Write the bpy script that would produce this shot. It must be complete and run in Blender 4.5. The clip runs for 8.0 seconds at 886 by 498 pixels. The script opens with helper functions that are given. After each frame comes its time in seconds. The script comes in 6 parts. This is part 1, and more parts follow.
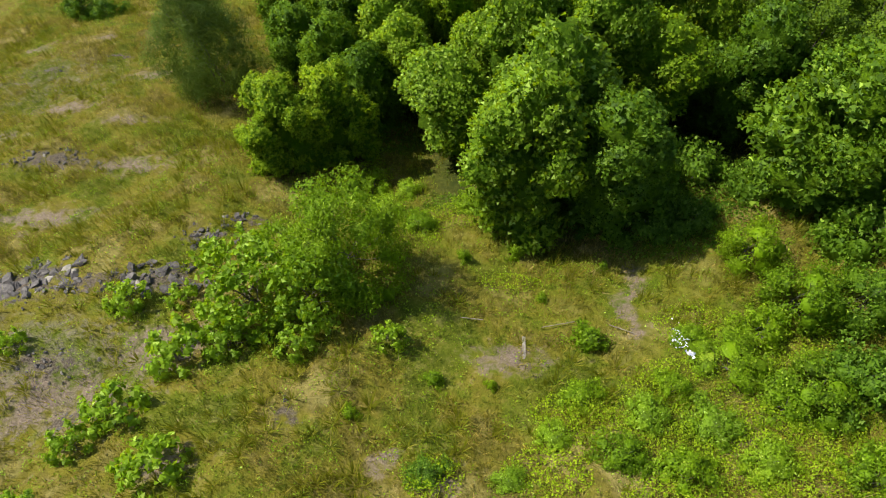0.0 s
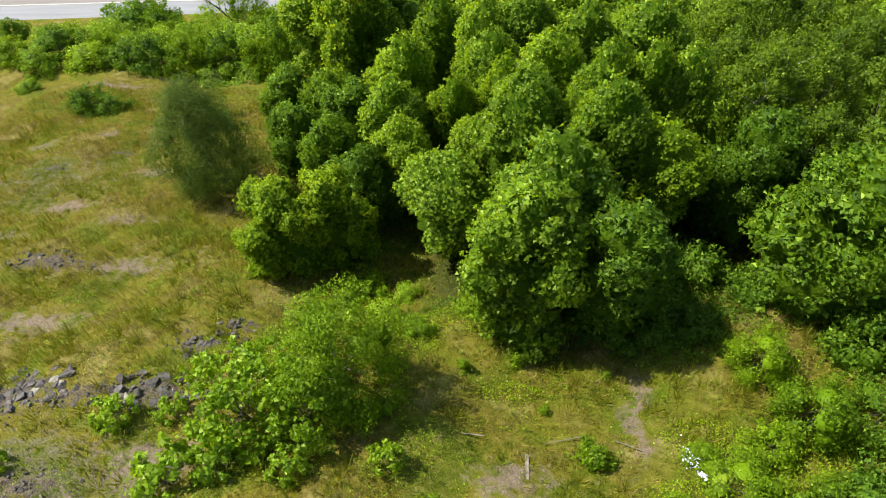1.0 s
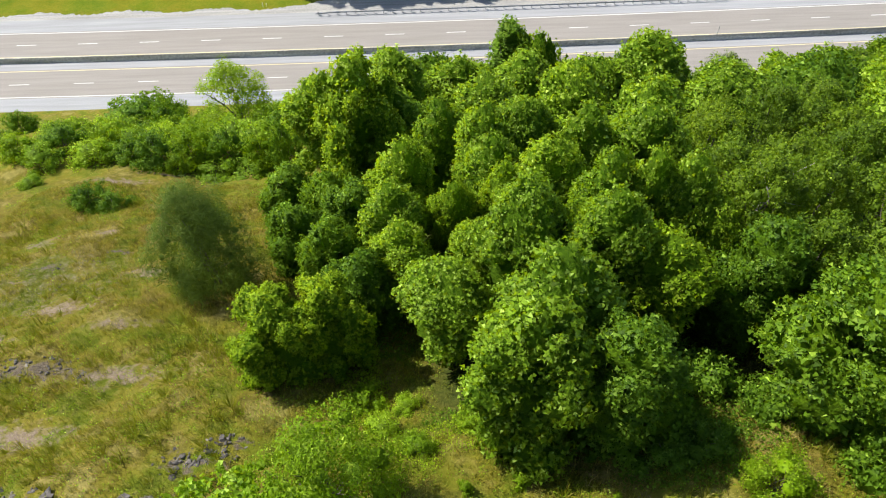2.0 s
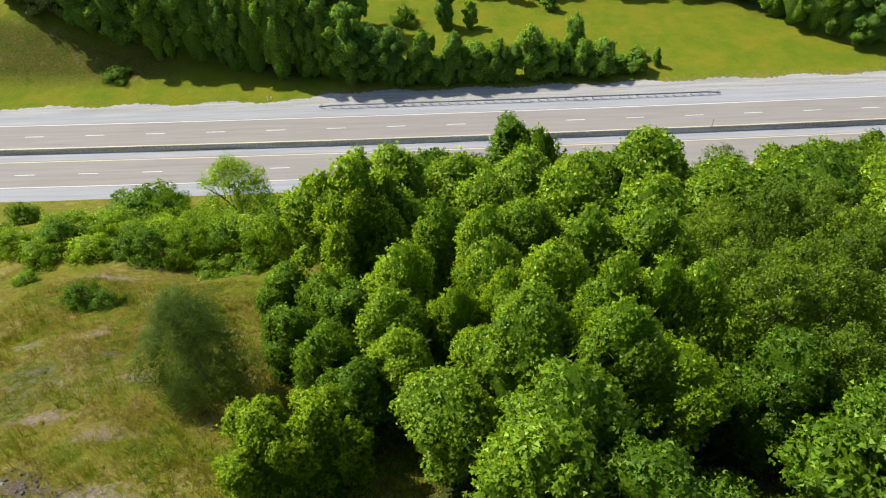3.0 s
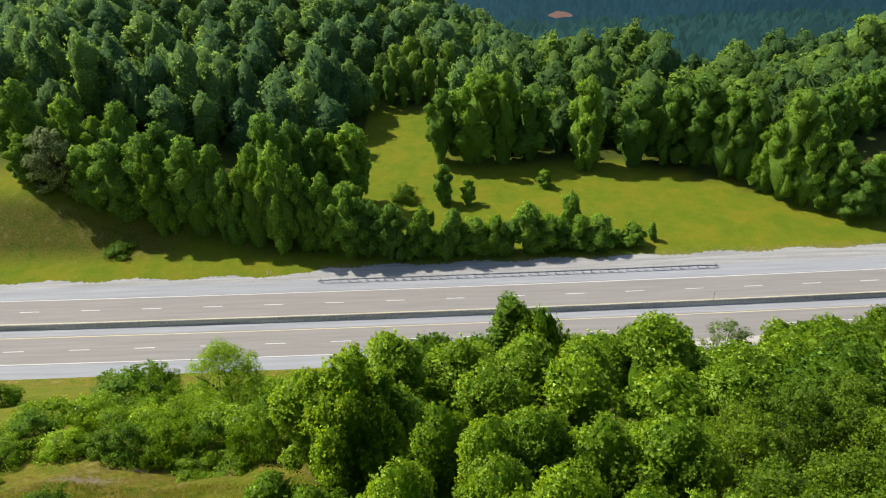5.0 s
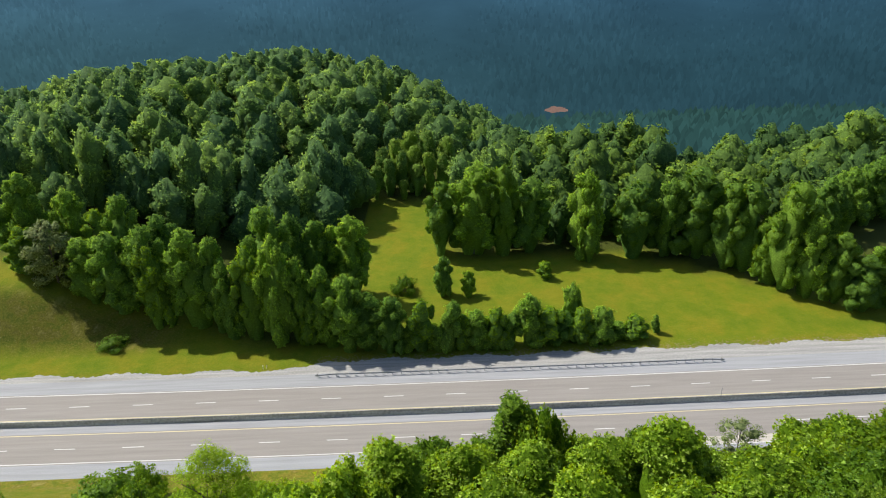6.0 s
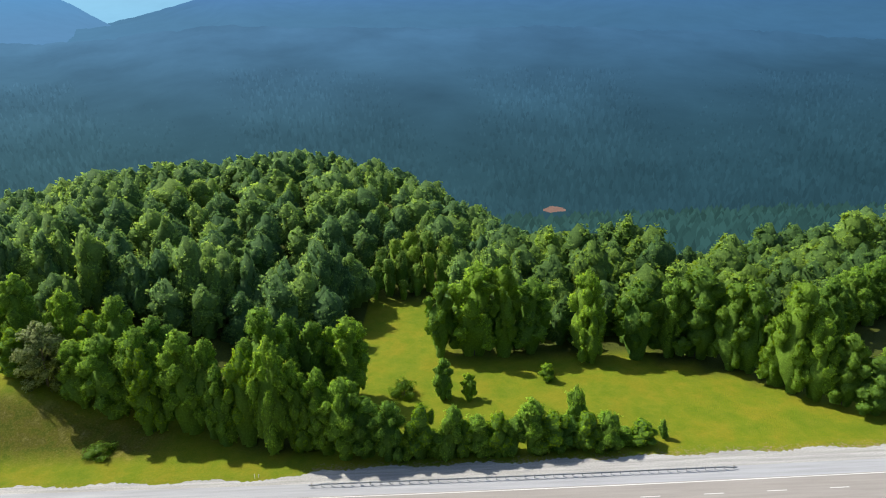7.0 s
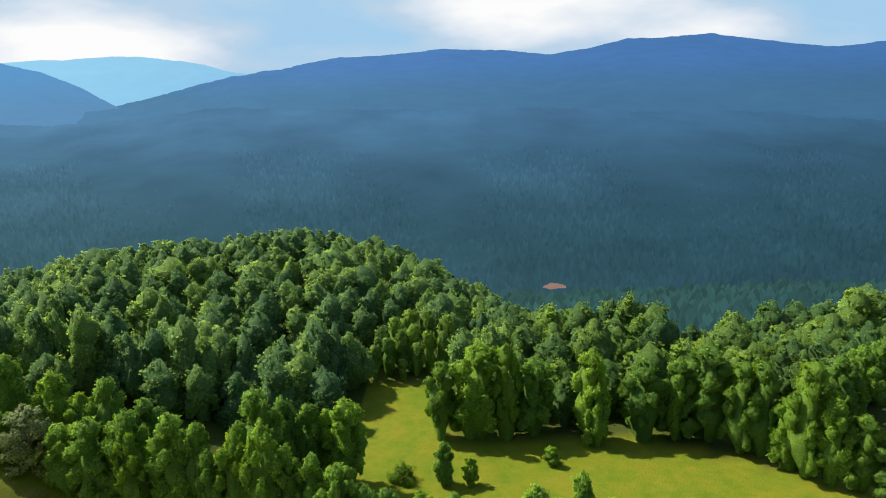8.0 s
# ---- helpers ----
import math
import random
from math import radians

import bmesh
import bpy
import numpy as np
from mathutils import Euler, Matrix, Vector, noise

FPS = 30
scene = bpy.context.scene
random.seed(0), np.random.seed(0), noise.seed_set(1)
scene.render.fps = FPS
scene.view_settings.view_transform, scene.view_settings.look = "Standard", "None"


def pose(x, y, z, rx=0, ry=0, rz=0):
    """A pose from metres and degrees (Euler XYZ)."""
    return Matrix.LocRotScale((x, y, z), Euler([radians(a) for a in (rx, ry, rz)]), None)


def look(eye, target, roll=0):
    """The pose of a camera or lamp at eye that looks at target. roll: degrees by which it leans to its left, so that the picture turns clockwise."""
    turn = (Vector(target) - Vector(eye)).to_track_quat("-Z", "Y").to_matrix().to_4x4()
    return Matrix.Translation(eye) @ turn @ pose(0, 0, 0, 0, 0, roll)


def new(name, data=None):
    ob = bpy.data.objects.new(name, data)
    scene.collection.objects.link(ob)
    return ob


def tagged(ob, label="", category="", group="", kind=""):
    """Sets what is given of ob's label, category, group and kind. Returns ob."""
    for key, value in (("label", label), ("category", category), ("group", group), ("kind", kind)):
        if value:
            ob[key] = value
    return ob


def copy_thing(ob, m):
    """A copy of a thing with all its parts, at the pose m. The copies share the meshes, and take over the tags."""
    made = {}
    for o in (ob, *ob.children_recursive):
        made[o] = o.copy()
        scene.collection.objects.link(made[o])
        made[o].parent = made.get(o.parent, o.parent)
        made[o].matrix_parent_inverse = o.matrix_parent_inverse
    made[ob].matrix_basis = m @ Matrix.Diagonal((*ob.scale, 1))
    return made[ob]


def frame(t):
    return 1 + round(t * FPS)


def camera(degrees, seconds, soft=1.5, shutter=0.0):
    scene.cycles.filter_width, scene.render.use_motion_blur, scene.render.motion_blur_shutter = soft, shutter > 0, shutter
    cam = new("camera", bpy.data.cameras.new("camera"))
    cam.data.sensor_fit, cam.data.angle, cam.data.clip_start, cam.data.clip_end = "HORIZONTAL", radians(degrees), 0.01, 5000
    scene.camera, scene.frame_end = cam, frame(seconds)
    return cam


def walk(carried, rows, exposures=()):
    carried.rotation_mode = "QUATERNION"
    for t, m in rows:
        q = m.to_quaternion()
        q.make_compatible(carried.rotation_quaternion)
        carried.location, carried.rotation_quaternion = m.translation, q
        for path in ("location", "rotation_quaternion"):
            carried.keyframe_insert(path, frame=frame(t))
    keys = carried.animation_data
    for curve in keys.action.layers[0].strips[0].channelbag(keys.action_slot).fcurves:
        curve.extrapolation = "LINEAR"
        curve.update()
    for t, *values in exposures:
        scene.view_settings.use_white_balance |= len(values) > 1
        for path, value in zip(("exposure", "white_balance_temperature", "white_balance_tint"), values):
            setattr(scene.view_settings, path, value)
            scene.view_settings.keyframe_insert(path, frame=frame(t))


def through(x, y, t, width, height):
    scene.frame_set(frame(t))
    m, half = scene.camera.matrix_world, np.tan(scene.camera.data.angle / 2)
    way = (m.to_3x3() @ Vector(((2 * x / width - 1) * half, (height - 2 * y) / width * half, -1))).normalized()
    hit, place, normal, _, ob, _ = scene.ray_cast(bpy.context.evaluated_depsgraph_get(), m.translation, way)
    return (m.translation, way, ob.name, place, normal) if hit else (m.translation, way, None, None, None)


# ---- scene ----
cam = camera(64.4, 8.0, soft=1.05)
PATH = [
    (0, (-5.732, -119.111, 89.141), (-5.729, -118.337, 87.297), -1.9),
    (0.5, (-5.68, -118.396, 89.152), (-5.673, -117.526, 87.351), -1.8),
    (1, (-5.63, -117.676, 89.196), (-5.62, -116.71, 87.445), -1.7),
    (1.5, (-5.603, -116.949, 89.195), (-5.589, -115.886, 87.5), -1.6),
    (3, (-5.54, -114.621, 89.14), (-5.513, -113.28, 87.656), -1.3),
    (3.5, (-5.522, -113.821, 89.103), (-5.491, -112.397, 87.7), -1.3),
    (4, (-5.475, -112.987, 89.094), (-5.44, -111.484, 87.775), -1.2),
    (4.5, (-5.469, -112.155, 89.059), (-5.428, -110.579, 87.828), -1.2),
    (6, (-5.44, -109.389, 88.954), (-5.384, -107.615, 88.032), -1.1),
    (6.5, (-5.431, -108.601, 88.909), (-5.371, -106.768, 88.112), -1.1),
    (7, (-5.325, -107.641, 88.881), (-5.26, -105.757, 88.214), -1.1),
    (7.5, (-5.343, -106.801, 88.79), (-5.274, -104.883, 88.228), -1.1),
    (8, (-5.335, -105.902, 88.753), (-5.263, -103.957, 88.295), -1.2),
]
EXPOSURES = [(0.0, 0.42), (0.7, 0.5), (1.5, 0.65), (2.8, 0.45), (3.5, 0.24), (4.5, 0.24), (6.0, 0.25), (7.0, 0.48), (7.5, 0.62), (8.0, 0.48)]
walk(cam, [(t, look(eye, target, roll)) for t, eye, target, roll in PATH], EXPOSURES)

# ---------------------------------------------------------------- sky and sun
SUN_EL, SUN_AZ = radians(50), radians(-60)          # azimuth from +y, clockwise
world = bpy.data.worlds.new("sky")
scene.world = world
world.use_nodes = True
wn = world.node_tree
sky = wn.nodes.new("ShaderNodeTexSky")
sky.sky_type, sky.sun_disc = "NISHITA", False
sky.sun_elevation, sky.sun_rotation = SUN_EL, SUN_AZ
sky.air_density, sky.dust_density, sky.altitude = 1.0, 1.5, 400
wn.nodes["Background"].inputs["Strength"].default_value = 0.135
wn.links.new(sky.outputs["Color"], wn.nodes["Background"].inputs["Color"])
sun_dir = Vector((math.sin(SUN_AZ) * math.cos(SUN_EL), math.cos(SUN_AZ) * math.cos(SUN_EL), math.sin(SUN_EL)))
sun = new("sun", bpy.data.lights.new("sun", "SUN"))
sun.data.energy, sun.data.angle, sun.data.color = 4.8, radians(0.6), (1.0, 0.94, 0.82)
sun.matrix_basis = look(sun_dir * 300, (0, 0, 0))

# ---------------------------------------------------------------- the lie of the land
NEAR_Y = [-600, -215, -150, -115, -105, -92, -83, -74, -69, -58, -26, -20.5, -19.6]
NEAR_Z = [300, 120, 84, 65.5, 60.3, 53.0, 47.7, 42.2, 40.8, 30.0, 4.0, 0.2, -0.12]
FAR_Y = [-19.6, 8.5, 9.3, 60.0, 150.0, 230.0, 320.0, 640.0, 900.0, 6000.0]
FAR_Z = [-0.12, -0.12, -0.03, -2.2, -7.0, -16.0, -70.0, -148.0, -150.0, -150.0]


CREST_WAY = [-0.9, -0.62, -0.54, -0.46, -0.38, -0.3, -0.25, -0.18, -0.12, -0.06, 0.0, 0.07, 0.13, 0.19, 0.25, 0.32, 0.36, 0.4, 0.46, 0.54, 0.64, 0.9]
CREST_RISE = [-9.0, -9.0, -4.5, 0.5, -1.0, -4.5, -3.5, 1.0, 4.0, 3.0, 1.0, -2.0, -5.5, -5.0, 0.5, 4.5, 2.0, -7.5, -3.0, 5.0, 8.0, 8.0]


def smooth(a, b, v):
    t = np.clip((v - a) / (b - a), 0, 1)
    return t * t * (3 - 2 * t)


def bend(x):
    """The gentle curve of the highway: how far it swings away at x."""
    return np.clip(x, -320, 320) ** 2 / 11200.0


def ground_z(x, y):
    x, y = np.asarray(x, float), np.asarray(y, float)
    v = y - bend(x)
    z = np.where(v < -19.6, np.interp(v, NEAR_Y, NEAR_Z), np.interp(v, FAR_Y, FAR_Z))
    up = smooth(-22, -40, v)
    z = z + up * (0.55 * np.sin(x * 0.21 + y * 0.13) + 0.35 * np.sin(x * 0.47 - y * 0.38 + 1.3) + 0.16 * np.sin(x * 1.1 + 2.0) * np.sin(y * 0.9))
    far = smooth(13, 30, v)
    z = z + far * (0.25 * np.sin(x * 0.09 + 1) * np.sin(y * 0.11) + 0.1 * np.sin(x * 0.3) * np.sin(y * 0.27 + 2))
    z = z + np.maximum(9.0 * smooth(-42, -80, x) * smooth(19, 42, v), 11.5 * smooth(-66, -98, x) * smooth(17.2, 29.5, v))
    z = z + far * 21.0 * np.exp(-((x + 46) / 84.0) ** 2 - ((y - 205) / 75.0) ** 2)
    z = z - far * 52.0 * np.exp(-((x - 140) / 108.0) ** 2 - ((y - 245) / 85.0) ** 2)
    z = z + far * 3.0 * np.exp(-((x - 215) / 90.0) ** 2 - ((y - 175) / 70.0) ** 2)
    way = (x + 5.3) / (y + 106.0 + 0.001 * (np.abs(y + 106.0) < 0.5))
    return z + smooth(95, 150, y) * smooth(420, 300, y) * np.interp(way, CREST_WAY, CREST_RISE)


# ---------------------------------------------------------------- materials
def material(name):
    m = bpy.data.materials.new(name)
    m.use_nodes = True
    t = m.node_tree
    return m, t, t.nodes["Principled BSDF"], t.nodes["Material Output"]


def node(t, kind, **inputs):
    n = t.nodes.new(kind)
    for key, value in inputs.items():
        n.inputs[key.replace("_", " ")].default_value = value
    return n


def ramp(t, source, stops):
    r = t.nodes.new("ShaderNodeValToRGB")
    e = r.color_ramp.elements
    while len(e) < len(stops):
        e.new(0.5)
    for k, (at, colour) in zip(e, stops):
        k.position, k.color = at, (*colour, 1)
    t.links.new(source, r.inputs["Fac"])
    return r.outputs["Color"]


def noise_tex(t, coord, scale, detail=4, rough=0.55):
    n = node(t, "ShaderNodeTexNoise", Scale=scale, Detail=detail, Roughness=rough)
    t.links.new(coord, n.inputs["Vector"])
    return n.outputs["Fac"]


def mix(t, fac, a, b, how="MIX"):
    m = t.nodes.new("ShaderNodeMix")
    m.data_type, m.blend_type = "RGBA", how
    for socket, v in ((m.inputs["Factor"], fac), (m.inputs["A"], a), (m.inputs["B"], b)):
        if isinstance(v, bpy.types.NodeSocket):
            t.links.new(v, socket)
        else:
            socket.default_value = (*v, 1) if isinstance(v, tuple) else v
    return m.outputs["Result"]


def maths(t, op, a, b=0.0, c=0.0):
    m = t.nodes.new("ShaderNodeMath")
    m.operation = op
    for socket, v in zip(m.inputs, (a, b, c)):
        if isinstance(v, bpy.types.NodeSocket):
            t.links.new(v, socket)
        else:
            socket.default_value = v
    return m.outputs[0]


def step(t, v, a, b):
    n = node(t, "ShaderNodeMapRange", From_Min=a, From_Max=b)
    n.interpolation_type = "SMOOTHSTEP"
    t.links.new(v, n.inputs["Value"])
    return n.outputs["Result"]


def bump(t, bsdf, height, distance, strength=0.6):
    b = node(t, "ShaderNodeBump", Strength=strength, Distance=distance)
    t.links.new(height, b.inputs["Height"])
    t.links.new(b.outputs["Normal"], bsdf.inputs["Normal"])


def place_coord(t):
    return t.nodes.new("ShaderNodeNewGeometry").outputs["Position"]


def leaf_material(name, dark, light, old, through_colour, through=0.4, rough=0.6, tone="", spread=1.0, gloss=0.16, glint=1.25, low=0.5, mass=0.0):
    """Leaves: each leaf and each plant a little different; light passes through them. mass: the grain of leaves too many to part."""
    m, t, bsdf, out = material(name)
    geo = t.nodes.new("ShaderNodeNewGeometry")
    island = geo.outputs["Random Per Island"]
    if mass:
        grain = noise_tex(t, geo.outputs["Position"], mass, 5, 0.7)
        island = step(t, grain, 0.3, 0.8)
        bump(t, bsdf, grain, 0.35, 0.7)
    whole = t.nodes.new("ShaderNodeObjectInfo").outputs["Random"]
    if tone:
        a = t.nodes.new("ShaderNodeAttribute")
        a.attribute_name = tone
        whole = a.outputs["Fac"]
    # glint: a highlight put into the colour of a few leaves
    c = ramp(t, island, [(0.0, tuple(low * v for v in dark)), (0.3, dark), (0.6, light), (0.86, tuple(1.25 * v for v in light)), (0.94, old), (1.0, tuple(glint * v for v in old))])
    tint = ramp(t, whole, [(0.0, (1 - 0.14 * spread, 1 - 0.1 * spread, 0.8)), (0.5, (1.04, 1.04, 0.88)), (1.0, (1 + 0.24 * spread, 1 + 0.18 * spread, 0.8))])
    c = mix(t, 1.0, c, tint, "MULTIPLY")
    t.links.new(c, bsdf.inputs["Base Color"])
    bsdf.inputs["Roughness"].default_value = rough
    bsdf.inputs["Specular IOR Level"].default_value = gloss
    tr = t.nodes.new("ShaderNodeBsdfTranslucent")
    t.links.new(mix(t, 1.0, through_colour, tint, "MULTIPLY"), tr.inputs["Color"])
    sh = node(t, "ShaderNodeMixShader", Fac=through)
    t.links.new(bsdf.outputs[0], sh.inputs[1])
    t.links.new(tr.outputs[0], sh.inputs[2])
    t.links.new(sh.outputs[0], out.inputs["Surface"])
    return m


LEAF_FRESH = leaf_material("fresh_leaves", (0.115, 0.195, 0.012), (0.195, 0.315, 0.018), (0.28, 0.38, 0.07), (0.47, 0.64, 0.012), 0.4, glint=2.0)
LEAF_DARK = leaf_material("dark_leaves", (0.055, 0.115, 0.008), (0.095, 0.18, 0.012), (0.14, 0.22, 0.03), (0.26, 0.43, 0.01), 0.32, glint=2.2)
LEAF_YELLOW = leaf_material("yellow_green_leaves", (0.1, 0.175, 0.005), (0.155, 0.265, 0.006), (0.23, 0.31, 0.03), (0.37, 0.52, 0.004), 0.36, glint=1.9)
LEAF_GREY = leaf_material("grey_green_leaves", (0.085, 0.135, 0.025), (0.135, 0.2, 0.04), (0.16, 0.21, 0.045), (0.22, 0.3, 0.03), 0.42)
FAR_TONES = dict(spread=1.5, gloss=0.06, low=0.8)
HILL_TONES = dict(tone="tone", spread=2.3, gloss=0.05, low=0.85)
# haze is put into the woodland and hill colours as extra blue
LEAF_FAR = leaf_material("hazy_woodland_leaves", (0.135, 0.244, 0.0392), (0.174, 0.304, 0.047), (0.187, 0.313, 0.049), (0.4, 0.607, 0.0588), 0.42, **FAR_TONES)
LEAF_HILL = leaf_material("hazy_hill_leaves", (0.125, 0.22, 0.07), (0.155, 0.265, 0.082), (0.165, 0.275, 0.085), (0.36, 0.53, 0.12), 0.38, **HILL_TONES)
# the hill leaves again, darkened to put shade into the right-hand woods
LEAF_HILL_SHADED = leaf_material("hazy_shaded_hill_leaves", (0.095, 0.17, 0.042), (0.12, 0.21, 0.05), (0.13, 0.215, 0.05), (0.28, 0.42, 0.065), 0.34, **HILL_TONES)
LEAF_BRIGHT = leaf_material("bright_edge_leaves", (0.135, 0.235, 0.012), (0.175, 0.29, 0.016), (0.19, 0.3, 0.02), (0.38, 0.56, 0.02), 0.38, spread=1.3, gloss=0.06, low=0.8)
# leaves within the crown: their self-shadow is put into darker colours
MASS_FAR = leaf_material("hazy_shaded_woodland_mass", (0.087, 0.161, 0.0333), (0.139, 0.248, 0.0451), (0.157, 0.267, 0.049), (0.278, 0.442, 0.049), 0.28, mass=2.2, low=0.65, spread=1.5, gloss=0.03)
MASS_HILL = leaf_material("hazy_shaded_hill_mass", (0.07, 0.13, 0.05), (0.105, 0.185, 0.062), (0.125, 0.21, 0.066), (0.2, 0.3, 0.08), 0.2, mass=1.6, tone="tone", low=0.7, spread=2.3, gloss=0.03)
MASS_HILL_SHADED = leaf_material("hazy_deep_shade_mass", (0.055, 0.105, 0.034), (0.085, 0.15, 0.044), (0.095, 0.16, 0.046), (0.16, 0.25, 0.055), 0.2, mass=1.6, tone="tone", low=0.7, spread=2.3, gloss=0.03)
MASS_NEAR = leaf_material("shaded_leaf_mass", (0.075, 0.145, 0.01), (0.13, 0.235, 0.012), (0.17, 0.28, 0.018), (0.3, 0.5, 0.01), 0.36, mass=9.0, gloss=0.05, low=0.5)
MASS_OF = {LEAF_FAR: MASS_FAR, LEAF_BRIGHT: MASS_FAR, LEAF_HILL: MASS_HILL, LEAF_HILL_SHADED: MASS_HILL_SHADED}
LEAF_OLIVE = leaf_material("olive_leaves", (0.066, 0.12, 0.006), (0.108, 0.18, 0.008), (0.15, 0.215, 0.02), (0.25, 0.37, 0.005), 0.34, glint=1.9)
LEAF_PALE = leaf_material("pale_young_leaves", (0.14, 0.22, 0.05), (0.19, 0.285, 0.07), (0.21, 0.3, 0.07), (0.36, 0.5, 0.08), 0.36, gloss=0.06, low=0.8)
LEAF_SILVER = leaf_material("silvery_leaves", (0.12, 0.16, 0.07), (0.2, 0.25, 0.11), (0.3, 0.32, 0.16), (0.18, 0.25, 0.04), 0.3)
LEAF_LIGHT = leaf_material("pale_bramble_leaves", (0.165, 0.26, 0.012), (0.26, 0.38, 0.018), (0.31, 0.38, 0.03), (0.46, 0.62, 0.012), 0.4)
STRAW = leaf_material("dry_straw", (0.3, 0.21, 0.08), (0.42, 0.32, 0.15), (0.5, 0.4, 0.2), (0.3, 0.22, 0.06), 0.2, 0.7)


def bark_material(name, a, b):
    m, t, bsdf, _ = material(name)
    p = place_coord(t)
    n = noise_tex(t, p, 6.0, 6)
    t.links.new(ramp(t, n, [(0.3, a), (0.7, b)]), bsdf.inputs["Base Color"])
    bsdf.inputs["Roughness"].default_value = 0.9
    bump(t, bsdf, noise_tex(t, p, 30.0, 3), 0.03)
    return m


BARK = bark_material("grey_brown_bark", (0.07, 0.055, 0.04), (0.17, 0.14, 0.11))
BARK_PALE = bark_material("pale_bare_wood", (0.25, 0.22, 0.18), (0.45, 0.41, 0.35))


def rough_grass_colour(t, p, mid, small):
    """Rough pasture: green, straw and brown in patches of a metre or two."""
    c = ramp(t, mid, [(0.28, (0.06, 0.098, 0.004)), (0.42, (0.125, 0.162, 0.008)), (0.5, (0.225, 0.19, 0.022)), (0.56, (0.15, 0.115, 0.022)), (0.64, (0.35, 0.285, 0.1))])
    return mix(t, 0.42, c, ramp(t, small, [(0.3, (0.035, 0.06, 0.004)), (0.5, (0.145, 0.145, 0.016)), (0.72, (0.37, 0.3, 0.1))]))


def grass_blade_material():
    m, t, bsdf, out = material("grass_blades")
    p = place_coord(t)
    c = rough_grass_colour(t, p, noise_tex(t, p, 0.38, 6, 0.62), noise_tex(t, p, 2.6, 6, 0.65))
    island = t.nodes.new("ShaderNodeNewGeometry").outputs["Random Per Island"]
    c = mix(t, 1.0, c, ramp(t, island, [(0.0, (0.9, 1.05, 0.8)), (0.6, (1.3, 1.35, 1.1)), (1.0, (2.2, 2.0, 2.0))]), "MULTIPLY")
    t.links.new(c, bsdf.inputs["Base Color"])
    bsdf.inputs["Roughness"].default_value = 0.6
    tr = t.nodes.new("ShaderNodeBsdfTranslucent")
    t.links.new(mix(t, 1.0, c, (1.5, 1.5, 1.0), "MULTIPLY"), tr.inputs["Color"])
    sh = node(t, "ShaderNodeMixShader", Fac=0.45)
    t.links.new(bsdf.outputs[0], sh.inputs[1])
    t.links.new(tr.outputs[0], sh.inputs[2])
    t.links.new(sh.outputs[0], out.inputs["Surface"])
    return m


GRASS_BLADE = grass_blade_material()


def ground_material():
    m, t, bsdf, _ = material("meadow_ground")
    p = place_coord(t)

    def mask(name):
        a = t.nodes.new("ShaderNodeAttribute")
        a.attribute_name = name
        return a.outputs["Fac"]

    big, mid, small, fine = noise_tex(t, p, 0.12, 3), noise_tex(t, p, 0.38, 6, 0.62), noise_tex(t, p, 2.6, 6, 0.65), noise_tex(t, p, 14.0, 5, 0.7)
    rough_grass = rough_grass_colour(t, p, mid, small)
    lush = ramp(t, big, [(0.36, (0.1, 0.182, 0.005)), (0.5, (0.168, 0.216, 0.007)), (0.64, (0.25, 0.225, 0.012))])
    lush = mix(t, 0.5, lush, ramp(t, small, [(0.35, (0.065, 0.102, 0.004)), (0.7, (0.2, 0.192, 0.012))]))
    lush = mix(t, 0.3, lush, ramp(t, mid, [(0.35, (0.07, 0.13, 0.004)), (0.65, (0.21, 0.2, 0.02))]))
    rough_grass = mix(t, mask("heath"), rough_grass, mix(t, 1.0, rough_grass, (0.84, 0.8, 0.8), "MULTIPLY"))
    c = mix(t, mask("lush"), rough_grass, lush)
    c = mix(t, step(t, maths(t, "ADD", mask("scree"), maths(t, "MULTIPLY", small, 1.3)), 1.0, 1.4), c, ramp(t, fine, [(0.3, (0.1, 0.095, 0.055)), (0.55, (0.2, 0.18, 0.11)), (0.75, (0.36, 0.33, 0.24))]))
    # tree shade is put into this dark colour of the woodland floor
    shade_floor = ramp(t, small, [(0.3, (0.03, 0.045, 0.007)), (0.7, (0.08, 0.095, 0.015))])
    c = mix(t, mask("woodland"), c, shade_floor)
    dust = ramp(t, fine, [(0.3, (0.13, 0.1, 0.07)), (0.55, (0.26, 0.2, 0.145)), (0.75, (0.42, 0.35, 0.27))])
    c = mix(t, step(t, maths(t, "ADD", mask("bare"), maths(t, "ADD", maths(t, "MULTIPLY", small, 0.8), maths(t, "MULTIPLY", noise_tex(t, p, 1.3, 3), 0.8))), 1.05, 1.45), c, dust)
    stone = ramp(t, fine, [(0.3, (0.05, 0.04, 0.03)), (0.5, (0.12, 0.095, 0.07)), (0.72, (0.28, 0.24, 0.18))])
    c = mix(t, step(t, maths(t, "ADD", mask("stone"), maths(t, "ADD", maths(t, "MULTIPLY", small, 0.8), maths(t, "MULTIPLY", noise_tex(t, p, 2.3, 4), 1.3))), 1.5, 1.8), c, stone)
    t.links.new(c, bsdf.inputs["Base Color"])
    bsdf.inputs["Roughness"].default_value = 0.95
    bsdf.inputs["Specular IOR Level"].default_value = 0.15
    bump(t, bsdf, maths(t, "ADD", maths(t, "MULTIPLY", small, 2.0), fine), 0.12, 0.8)
    return m


GROUND = ground_material()


